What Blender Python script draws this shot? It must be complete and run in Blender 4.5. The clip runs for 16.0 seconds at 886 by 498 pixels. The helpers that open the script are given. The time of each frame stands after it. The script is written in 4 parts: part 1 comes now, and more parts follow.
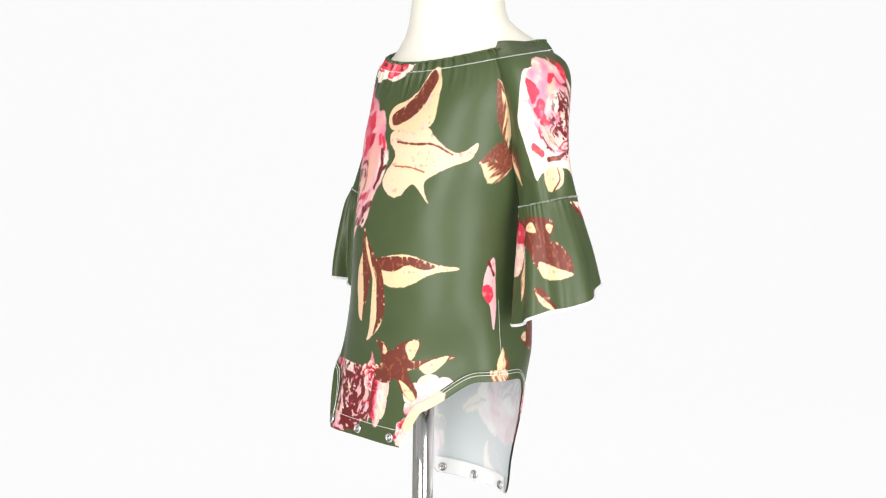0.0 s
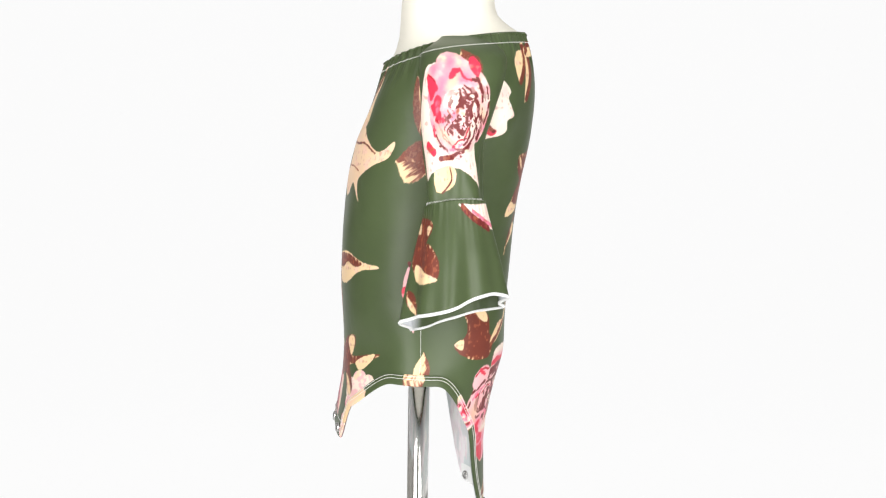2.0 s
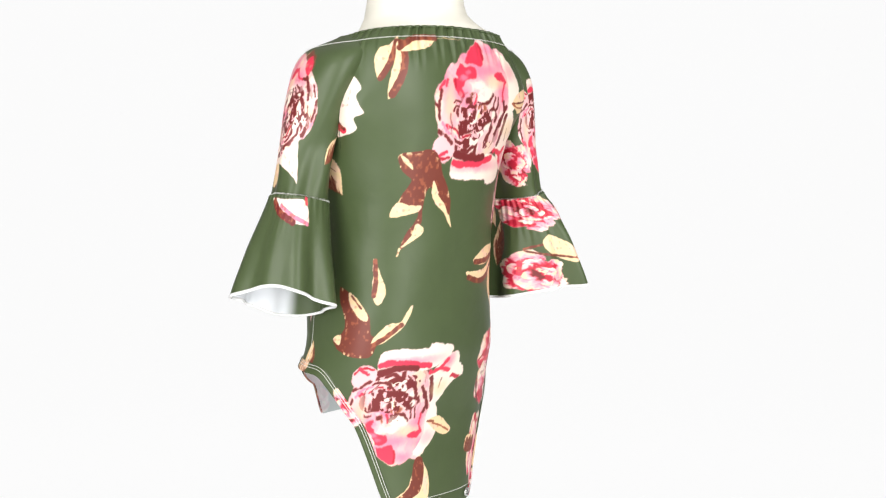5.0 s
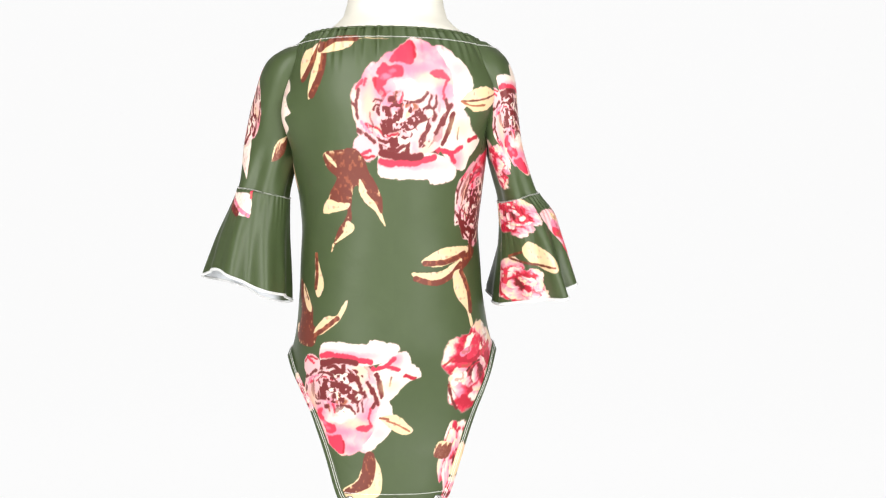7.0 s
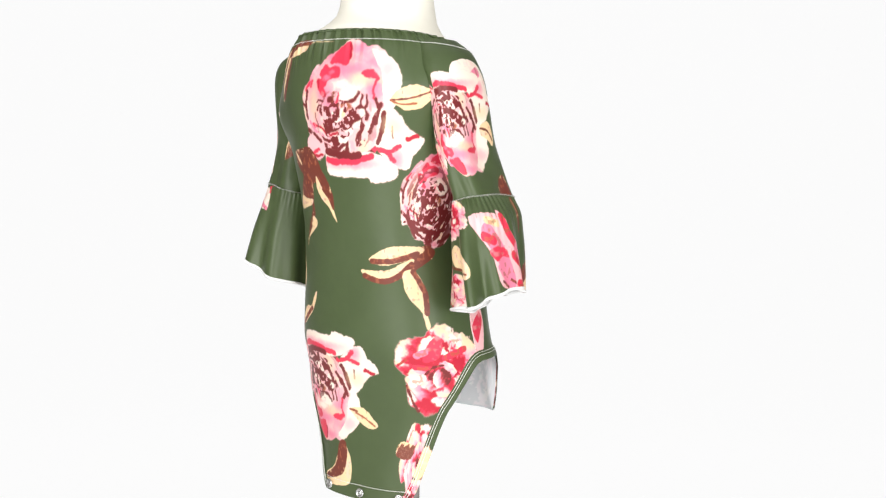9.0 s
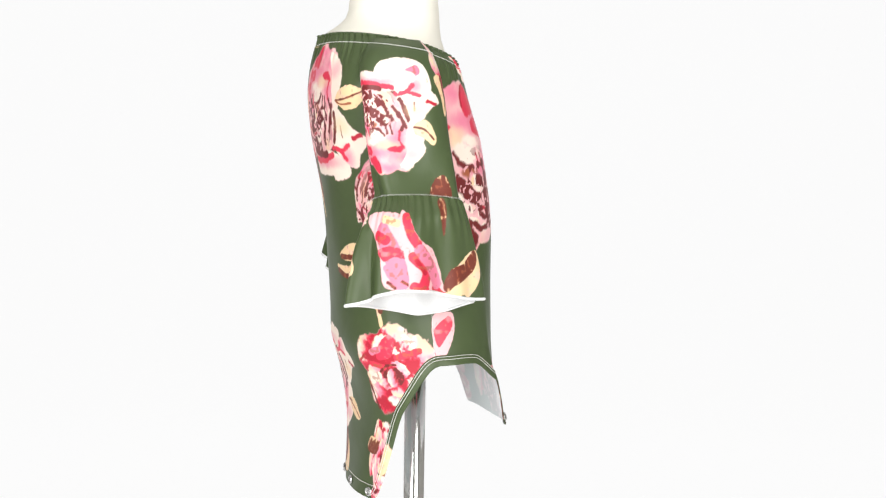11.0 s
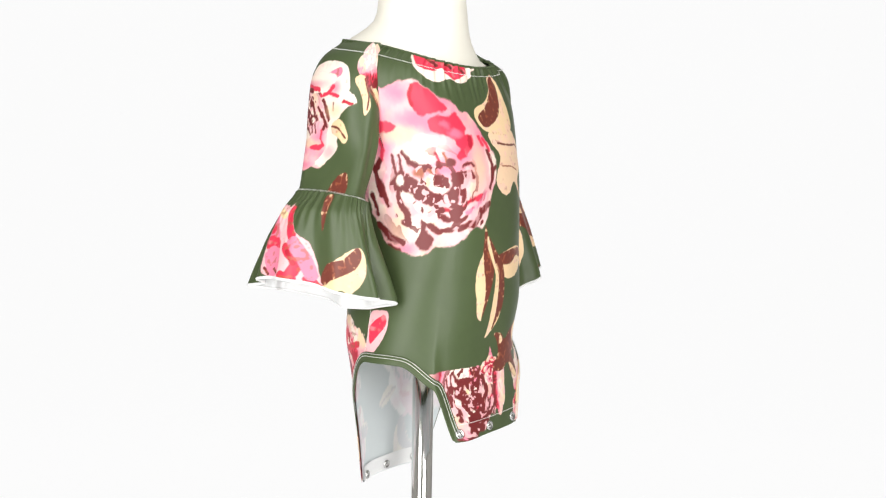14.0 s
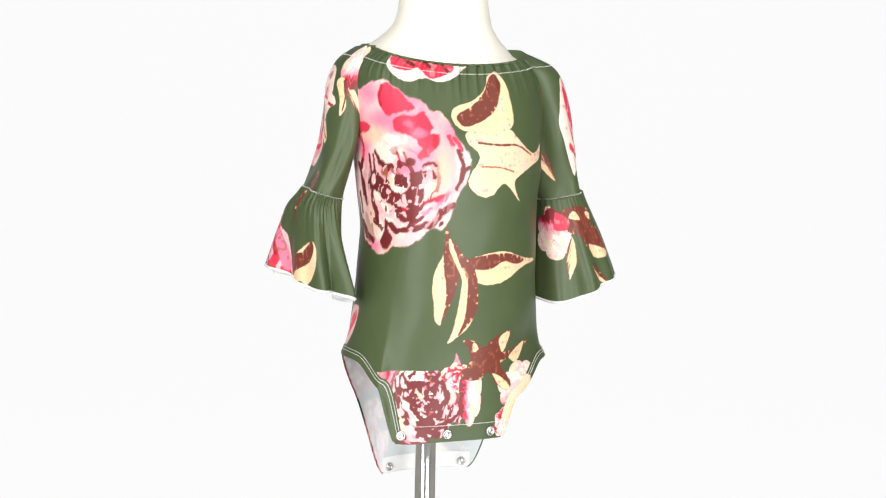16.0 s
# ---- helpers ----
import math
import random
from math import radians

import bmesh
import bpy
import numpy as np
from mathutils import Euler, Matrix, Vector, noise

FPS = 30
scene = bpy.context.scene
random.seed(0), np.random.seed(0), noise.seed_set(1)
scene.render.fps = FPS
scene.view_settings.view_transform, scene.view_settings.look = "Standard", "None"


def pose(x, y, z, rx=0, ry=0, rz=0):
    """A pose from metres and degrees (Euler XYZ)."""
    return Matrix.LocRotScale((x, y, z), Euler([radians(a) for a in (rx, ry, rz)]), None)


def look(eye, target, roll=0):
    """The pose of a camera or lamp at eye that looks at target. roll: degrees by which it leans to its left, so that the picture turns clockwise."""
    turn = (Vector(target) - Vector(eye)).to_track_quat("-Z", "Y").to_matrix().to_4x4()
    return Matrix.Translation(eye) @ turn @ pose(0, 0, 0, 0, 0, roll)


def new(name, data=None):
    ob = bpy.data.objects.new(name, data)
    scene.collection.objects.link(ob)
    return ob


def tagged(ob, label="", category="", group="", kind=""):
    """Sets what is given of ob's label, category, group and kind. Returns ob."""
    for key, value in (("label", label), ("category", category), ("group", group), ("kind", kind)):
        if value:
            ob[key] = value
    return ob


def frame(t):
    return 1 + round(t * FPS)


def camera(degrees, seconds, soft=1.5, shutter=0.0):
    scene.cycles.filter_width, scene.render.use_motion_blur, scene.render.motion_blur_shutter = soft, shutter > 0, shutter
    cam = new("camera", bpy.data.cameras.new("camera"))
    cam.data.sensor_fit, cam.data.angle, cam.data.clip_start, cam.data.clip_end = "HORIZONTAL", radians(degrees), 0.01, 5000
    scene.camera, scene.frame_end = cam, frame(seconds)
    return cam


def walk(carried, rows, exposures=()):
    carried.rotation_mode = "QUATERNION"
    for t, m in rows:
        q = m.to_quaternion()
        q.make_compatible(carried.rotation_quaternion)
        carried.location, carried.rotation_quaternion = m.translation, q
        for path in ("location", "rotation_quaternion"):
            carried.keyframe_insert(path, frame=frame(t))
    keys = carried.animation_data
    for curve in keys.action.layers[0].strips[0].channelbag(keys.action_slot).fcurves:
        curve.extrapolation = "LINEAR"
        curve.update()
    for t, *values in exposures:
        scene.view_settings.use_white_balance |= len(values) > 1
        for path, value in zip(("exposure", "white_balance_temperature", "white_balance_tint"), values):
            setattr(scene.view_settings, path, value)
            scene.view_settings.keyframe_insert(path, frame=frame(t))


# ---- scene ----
cam = camera(44.99, 16.0, soft=1.2)
STAND_HEIGHT = 0.82             # eye level over the floor
eye_pose = pose(0, -1.2, STAND_HEIGHT, 90 - 5.937, 0, -1.2524) @ pose(0, 0, 0, 0, 0, 0.8917)
walk(cam, [(0.0, eye_pose), (16.0, eye_pose)])

# ---- light: an added even white fill, two large soft lamps at the camera's sides ----
world = bpy.data.worlds.new("white_fill")
scene.world = world
world.use_nodes = True
world.node_tree.nodes["Background"].inputs["Color"].default_value = (1.0, 0.995, 0.985, 1)
world.node_tree.nodes["Background"].inputs["Strength"].default_value = 0.3


def soft_lamp(name, eye, target, wide, tall, power):
    data = bpy.data.lights.new(name, "AREA")
    data.shape, data.size, data.size_y, data.energy, data.color = "RECTANGLE", wide, tall, power, (1.0, 0.985, 0.96)
    ob = new(name, data)
    ob.matrix_world = look(eye, target)
    return ob


soft_lamp("softbox_lamp", (-0.95, -2.0, 1.15), (0, 0, 0.80), 0.9, 1.9, 42)
soft_lamp("softbox_lamp", (0.95, -2.0, 1.15), (0, 0, 0.80), 0.9, 1.9, 42)
scene.view_settings.exposure = 0.0


# ---- materials ----
def material(name):
    m = bpy.data.materials.new(name)
    m.use_nodes = True
    return m, m.node_tree.nodes, m.node_tree.links, m.node_tree.nodes["Principled BSDF"]


def bumped(nodes, links, bsdf, scale, strength, distance=0.0004, coords="Object"):
    tex, noise_node, bump = nodes.new("ShaderNodeTexCoord"), nodes.new("ShaderNodeTexNoise"), nodes.new("ShaderNodeBump")
    noise_node.inputs["Scale"].default_value, noise_node.inputs["Detail"].default_value = scale, 4
    bump.inputs["Strength"].default_value, bump.inputs["Distance"].default_value = strength, distance
    links.new(tex.outputs[coords], noise_node.inputs["Vector"])
    links.new(noise_node.outputs["Fac"], bump.inputs["Height"])
    links.new(bump.outputs["Normal"], bsdf.inputs["Normal"])
    return noise_node


def plain(name, color, rough=0.6, metal=0.0, scale=300, strength=0.15, vary=0.06):
    m, nodes, links, bsdf = material(name)
    n = bumped(nodes, links, bsdf, scale, strength)
    ramp = nodes.new("ShaderNodeMix")
    ramp.data_type = "RGBA"
    ramp.inputs[6].default_value = (*[c * (1 - vary) for c in color], 1)
    ramp.inputs[7].default_value = (*[min(1, c * (1 + vary)) for c in color], 1)
    links.new(n.outputs["Fac"], ramp.inputs[0])
    links.new(ramp.outputs[2], bsdf.inputs["Base Color"])
    bsdf.inputs["Roughness"].default_value, bsdf.inputs["Metallic"].default_value = rough, metal
    return m


def printed(name, rough, sheen, pale=0.0):
    """Printed jersey: colours of the pattern, fine knit relief. pale: the washed-out reverse side."""
    m, nodes, links, bsdf = material(name)
    att = nodes.new("ShaderNodeAttribute")
    att.attribute_name = "print"
    blend = nodes.new("ShaderNodeMix")
    blend.data_type = "RGBA"
    blend.inputs[0].default_value = pale
    blend.inputs[7].default_value = (0.80, 0.86, 0.90, 1)
    links.new(att.outputs["Color"], blend.inputs[6])
    links.new(blend.outputs[2], bsdf.inputs["Base Color"])
    bumped(nodes, links, bsdf, 900, 0.25, 0.0002)
    # soft drape creases under the knit's grain
    tex, crease, low = nodes.new("ShaderNodeTexCoord"), nodes.new("ShaderNodeTexNoise"), nodes.new("ShaderNodeBump")
    crease.inputs["Scale"].default_value, crease.inputs["Detail"].default_value, crease.inputs["Distortion"].default_value = 16, 3, 1.2
    low.inputs["Strength"].default_value, low.inputs["Distance"].default_value = 0.2, 0.004
    links.new(tex.outputs["Object"], crease.inputs["Vector"])
    links.new(crease.outputs["Fac"], low.inputs["Height"])
    links.new(low.outputs["Normal"], [n for n in nodes if n.type == "BUMP" and n != low][0].inputs["Normal"])
    bsdf.inputs["Roughness"].default_value = rough
    bsdf.inputs["Specular IOR Level"].default_value = 0.42
    bsdf.inputs["Sheen Weight"].default_value = sheen
    bsdf.inputs["Sheen Roughness"].default_value = 0.4
    return m


CLOTH = printed("printed_satin_jersey", 0.42, 0.0)
REVERSE = printed("jersey_reverse", 0.75, 0.0, 0.78)
WHITE_TAPE = plain("white_tape", (0.86, 0.87, 0.88), 0.8, 0, 700, 0.3)
THREAD = plain("white_thread", (0.85, 0.85, 0.83), 0.7, 0, 1500, 0.4)
SEAM_DARK = plain("green_seam_thread", (0.028, 0.04, 0.016), 0.8, 0, 1500, 0.4)
SKIN_WHITE = plain("ivory_mannequin_cover", (0.85, 0.825, 0.74), 0.7, 0, 60, 0.05, 0.02)
CHROME = plain("chrome", (0.86, 0.855, 0.84), 0.14, 1.0, 20, 0.02, 0.03)
SNAP_METAL = plain("snap_metal", (0.62, 0.62, 0.62), 0.25, 1.0, 400, 0.1)
PAPER = plain("white_floor", (0.9, 0.9, 0.9), 0.8, 0, 40, 0.05, 0.02)
# burnt-out white of the backdrop: emitted by the sheet itself over a near-black base
GLOW, gn, gl, gb = material("glowing_backdrop")
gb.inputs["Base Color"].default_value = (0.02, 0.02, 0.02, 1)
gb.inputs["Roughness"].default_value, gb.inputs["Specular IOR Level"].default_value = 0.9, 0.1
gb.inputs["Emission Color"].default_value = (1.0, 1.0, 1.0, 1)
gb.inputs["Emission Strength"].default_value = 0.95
STUDIO_WALL = plain("pale_studio_wall", (0.38, 0.37, 0.355), 0.85, 0, 8, 0.1, 0.08)
CEILING_WHITE = plain("white_ceiling", (0.8, 0.8, 0.79), 0.9, 0, 8, 0.1, 0.03)


# ---- the garment's shape: sections over the height, in metres from eye level ----
EYE = STAND_HEIGHT
TURN_RATE = -18.5924            # degrees a second


def turn_at(t):
    return TURN_RATE * (t - 16.0) + 16.0


def table(rows):
    a = np.array(rows, float) * 0.001
    a = a[np.argsort(a[:, 0])]
    fine = np.arange(a[0, 0] - 0.03, a[-1, 0] + 0.0301, 0.001)
    bell = np.exp(-0.5 * (np.arange(-18, 19) / 6.0) ** 2)
    bell /= bell.sum()
    soft = [np.convolve(np.pad(np.interp(fine, a[:, 0], a[:, k]), 18, "edge"), bell, "valid") for k in range(1, a.shape[1])]
    return lambda z: [np.interp(z, fine, q) for q in soft]


# height: middle x, half width, front y, back y
TORSO = table([(112, 35, 80, -36, 97), (100, 35, 86, -38, 99), (94, 35, 98, -40, 102), (86, 34, 107, -43, 106), (66, 33, 112, -49, 113), (46, 33, 113, -55, 116), (28, 33, 111, -61, 116),
               (-3, 34, 107, -73, 111), (-36, 35, 105, -81, 104), (-66, 33, 101, -85, 100), (-100, 33, 98, -88, 96),
               (-163, 32, 101, -88, 91), (-195, 31, 105, -87, 89), (-228, 30, 109, -86, 88), (-260, 29, 110, -87, 80),
               (-295, 28, 106, -92, 75), (-330, 28, 100, -95, 71), (-360, 28, 96, -96, 70), (-420, 28, 92, -96, 71)])
NECK_Z, NECK_TILT = 0.097, 0.015
# where the cloth lies flatter or fuller: angle, height, breadths, depth
DENTS = ((-65, -0.03, 26, 0.09, -0.010), (46, -0.225, 22, 0.03, -0.009), (192, -0.29, 30, 0.05, -0.009), (228, 0.045, 16, 0.03, 0.010), (112, 0.02, 14, 0.03, 0.012), (38, 0.035, 25, 0.04, 0.008))


def ring(phi, xc, a, yf, yb, power):
    """A point of a rounded section; phi 0 is the front, 90 degrees the wearer's left."""
    yc, b = (yf + yb) / 2, (yb - yf) / 2
    s, c = np.sin(phi), np.cos(phi)
    r = (np.abs(s) ** power + np.abs(c) ** power) ** (-1 / power)
    return xc + a * r * s, yc - b * r * c


def neck_edge(phi):
    c = np.cos(phi)
    return NECK_Z + 0.003 - 0.010 * c - 0.012 * np.clip(c, 0, 1) ** 2


def torso_at(phi, z, out=0.0):
    """The cloth's surface at the angle phi and height z, moved out by so much."""
    lift = NECK_TILT * np.cos(phi) * np.clip((z - 0.0) / 0.1, 0, 1.1)
    zz = z + lift
    xc, a, yf, yb = TORSO(zz)
    power = 2.35
    d = np.clip((neck_edge(phi) - z) / 0.05, 0, 1)
    pleat = (1 - d) ** 2 * (0.0022 * np.sin(phi * 61 + 2 * np.sin(phi * 5)) + 0.0010 * np.sin(phi * 97 + 1.3))
    soft = 0.0006 * np.sin(phi * 3 + z * 31) * np.clip(-z * 6, 0, 1) + 0.0004 * np.sin(phi * 7 - z * 55)
    flare = 0.009 * np.exp(-np.clip(z - hem_edge(phi), 0, 1) / 0.014) * np.exp(-((np.abs((phi + math.pi) % (2 * math.pi) - math.pi) - 1.45) / 0.42) ** 2)
    turned = (phi + math.pi) % (2 * math.pi) - math.pi
    flare = flare + 0.012 * np.exp(-np.clip(z - hem_edge(phi), 0, 1) / 0.028) * np.exp(-((turned + 0.66) / 0.26) ** 2)
    pleat = pleat * (0.35 + 0.9 * np.sin(phi * 6.5 + 1.1) ** 2 * np.cos(phi * 2 + 0.4) ** 2 + 0.25 * np.sin(phi * 3) ** 2)
    o = out + pleat + soft + flare
    for deg, height, wide, tall, depth in DENTS:
        off = (phi - radians(deg) + math.pi) % (2 * math.pi) - math.pi
        o = o + depth * np.exp(-(off / radians(wide)) ** 2 - ((z - height) / tall) ** 2)
    x, y = ring(phi, xc, a + o, yf - o, yb + o, power)
    return x, y, z


def smooth(a, b, x):
    t = np.clip((x - a) / (b - a), 0, 1)
    return t * t * (3 - 2 * t)


def hem_edge(phi):
    """The lower edge of the body: front flap, leg openings, longer back flap."""
    p = np.degrees((phi + math.pi) % (2 * math.pi) - math.pi)
    left = 0.5 * smooth(22, 33, p) + 0.5 * smooth(25, 65, p)
    right = 0.72 * smooth(40, 48, -p) + 0.28 * smooth(43, 68, -p)
    front = -0.322 + 0.075 * np.where(p > 0, left, right)
    back_q = 180 - np.abs(p)
    back = -0.402 + 0.154 * (0.52 * smooth(32, 58, back_q) + 0.48 * smooth(38, 88, back_q))
    side = smooth(70, 105, np.abs(p))
    return front * (1 - side) + back * side + 0.008 * smooth(38, 80, -p) * smooth(-150, -95, p)


# sleeve sections: height, middle x, half width, front y, back y (left sleeve; right sleeve)
SLEEVE_L = table([(99, 108, 12, 10, 52), (94, 121, 24, -2, 62), (87, 131, 29, -14, 68), (77, 138, 31, -18, 69), (62, 146, 30, -19, 66), (30, 156, 29, -17, 54), (-10, 162, 30, -16, 42), (-40, 168, 28, -14, 42), (-62, 173, 28, -13, 43),
                  (-75, 176, 31, -15, 46), (-110, 184, 38, -23, 54), (-150, 190, 45, -31, 62), (-195, 195, 50, -38, 66)])
SLEEVE_R = table([(102, -46, 12, 24, 68), (96, -56, 21, 15, 78), (87, -62, 24, 11, 85), (76, -66, 25, 8, 90), (62, -74, 23, 5, 92), (30, -80, 21, 0, 91), (-10, -86, 20, -4, 90), (-40, -96, 20, -5, 86), (-62, -105, 21, -5, 82),
                  (-75, -112, 27, -9, 93), (-110, -117, 30, -17, 106), (-150, -120, 33, -26, 113), (-195, -122, 36, -30, 117)])
LEAN_L, LEAN_R = 0.15, 0.26
SEAM_Z = -0.064


def sleeve_hem(phi, side):
    c, s = np.cos(phi), np.sin(phi) * side
    return -0.166 - 0.010 * c * (1 if side > 0 else 0.5) + (0.016 if side > 0 else 0.014) * s + 0.003 * np.sin(3 * phi + 1)


def seam_edge(phi, side):
    """Where the flounce is sewn on: lower towards the body."""
    return SEAM_Z + 0.006 * np.sin(phi) * side - 0.002 * np.cos(phi)


def sleeve_at(phi, z, side, out=0.0):
    xc, a, yf, yb = (SLEEVE_L if side > 0 else SLEEVE_R)(z)
    d = np.clip((seam_edge(phi, side) - z) / 0.1, 0, 1)
    below = np.where(z < seam_edge(phi, side), 1, 0)
    pucker = (0.0003 * (1 - d) ** 5 if side > 0 else 0.0012 * (1 - d) ** 4) * np.sin(phi * 34 + 3 * np.sin(phi * 3) + side)
    fold = np.sin(phi * 5 + 1.7 * side + 0.8 * np.sin(phi * 2)) + 0.6 * np.sin(phi * 9 + 2.1 * side)
    gather = below * (pucker + d * (0.0034 if side > 0 else 0.0066) * fold)
    crease = np.sin(phi * 4 + z * 22 + side) + 0.35 * np.sin(phi * 7 - z * 38 + 2 * side)
    drape = (1 - below) * 0.0022 * (crease - 0.5) * np.clip((0.07 - z) / 0.08, 0, 1)
    o = out + gather + drape
    x, y = ring(phi, xc, a + o, yf - o, yb + o, 2.2)
    x = x + (LEAN_L if side > 0 else LEAN_R) * d * ((yf + yb) / 2 - y)
    return x, y, z


# cloth round the body: metres across for each angle, along the waist
WAIST_PHI = np.linspace(-math.pi, math.pi, 721)
_x, _y = ring(WAIST_PHI, 0.0, 0.101, -0.089, 0.094, 2.35)
WAIST_U = np.concatenate([[0], np.cumsum(np.hypot(np.diff(_x), np.diff(_y)))])
GIRTH = WAIST_U[-1]
WAIST_U = WAIST_U - np.interp(0.0, WAIST_PHI, WAIST_U)


def body_u(phi):
    return np.interp((phi + math.pi) % (2 * math.pi) - math.pi, WAIST_PHI, WAIST_U)


# ---- the printed pattern, painted on (across, up) of the cloth, in metres ----
GRID = np.random.RandomState(4).rand(256, 256)


def lattice(x, y):
    xi, yi = np.floor(x).astype(int), np.floor(y).astype(int)
    fx, fy = x - xi, y - yi
    fx, fy = fx * fx * (3 - 2 * fx), fy * fy * (3 - 2 * fy)
    g = lambda i, j: GRID[(yi + j) % 256, (xi + i) % 256]
    return (g(0, 0) * (1 - fx) + g(1, 0) * fx) * (1 - fy) + (g(0, 1) * (1 - fx) + g(1, 1) * fx) * fy


def clouds(x, y, octaves=3):
    total, amp, norm = 0, 1, 0
    for k in range(octaves):
        total = total + amp * lattice(x * 2 ** k + 17 * k, y * 2 ** k + 31 * k)
        norm, amp = norm + amp, amp * 0.55
    return total / norm


def rgb(r, g, b):
    c = np.array((r, g, b)) / 255.0
    return np.where(c <= 0.04045, c / 12.92, ((c + 0.055) / 1.055) ** 2.4)


GREEN = rgb(70, 84, 52)
CREAM, WHITE, BLUSH, PINK = rgb(240, 208, 164), rgb(247, 228, 215), rgb(243, 188, 192), rgb(234, 130, 158)
CORAL, RED, MAROON, BROWN, RUST = rgb(222, 52, 80), rgb(184, 30, 54), rgb(112, 34, 36), rgb(112, 52, 40), rgb(166, 92, 62)


PEACH = rgb(242, 208, 174)


def mix(col, other, w):
    return col + (np.asarray(other) - col) * w[:, None]


def blob(x, y, cx, cy, rx, ry, turn=0.0, soft=0.25):
    c, s = math.cos(radians(turn)), math.sin(radians(turn))
    dx, dy = x - cx, y - cy
    d = np.hypot((dx * c + dy * s) / rx, (-dx * s + dy * c) / ry)
    return 1 - smooth(1 - soft, 1 + soft, d)


def rounded(points, closed):
    """A smooth line through points given as x, y, x, y ..."""
    q = np.array(points, float).reshape(-1, 2)
    n = len(q)
    if n < 3:
        return q
    k = np.arange(n if closed else n - 1)
    pick = (lambda i: q[i % n]) if closed else (lambda i: q[np.clip(i, 0, n - 1)])
    a, b, c, d = pick(k - 1), pick(k), pick(k + 1), pick(k + 2)
    rows = []
    for t in (0.0, 0.25, 0.5, 0.75):
        rows.append(0.5 * (2 * b + (c - a) * t + (2 * a - 5 * b + 4 * c - d) * t * t + (3 * b - a - 3 * c + d) * t ** 3))
    line = np.stack(rows, 1).reshape(-1, 2)
    return line if closed else np.concatenate([line, q[-1:]])


def reach_of(x, y, line, closed):
    """Distance to a line, and whether a point lies inside it."""
    near, within = np.full(len(x), 1e9), np.zeros(len(x), bool)
    ends = np.roll(line, -1, 0) if closed else line[1:]
    for (ax, ay), (bx, by) in zip(line, ends):
        ex, ey = bx - ax, by - ay
        t = np.clip(((x - ax) * ex + (y - ay) * ey) / (ex * ex + ey * ey + 1e-12), 0, 1)
        near = np.minimum(near, np.hypot(x - ax - t * ex, y - ay - t * ey))
        if closed and ay != by:
            within ^= ((ay > y) != (by > y)) & (x < ax + (y - ay) / ey * ex)
    return near, within


def inside(x, y, points, soft=0.016):
    """Cover of a rounded outline, in hundredths."""
    line = rounded(points, True) * 0.01
    cover = np.zeros(len(x))
    lo, hi = line.min(0) - soft, line.max(0) + soft
    k = np.nonzero((x > lo[0]) & (x < hi[0]) & (y > lo[1]) & (y < hi[1]))[0]
    if len(k):
        near, within = reach_of(x[k], y[k], line, True)
        cover[k] = smooth(-soft, soft, np.where(within, near, -near))
    return cover


def along(x, y, points, half, soft=0.014):
    """Cover of a brush stroke, in hundredths, thinner at its ends."""
    line = rounded(points, False) * 0.01
    cover = np.zeros(len(x))
    lo, hi = line.min(0) - half - soft, line.max(0) + half + soft
    k = np.nonzero((x > lo[0]) & (x < hi[0]) & (y > lo[1]) & (y < hi[1]))[0]
    if len(k):
        cover[k] = 1 - smooth(-soft, soft, reach_of(x[k], y[k], line, False)[0] - half)
    return cover


def over(col, cover, color, w):
    return mix(col, color, w), np.maximum(cover, w)


def ragged(x, y, petals, seed, depth=0.07):
    """Distance outside a scalloped unit outline."""
    ang, r = np.arctan2(y, x), np.hypot(x, y)
    lobe = np.abs(np.sin(ang * petals / 2 + 0.6 + seed)) ** 0.6
    return r - (0.90 + depth * lobe + 0.05 * np.sin(ang * 2 + 2 + seed) + 0.07 * (clouds(x * 4 + seed, y * 4 + 3) - 0.5) + 0.03 * (clouds(x * 12, y * 12 + seed) - 0.5))


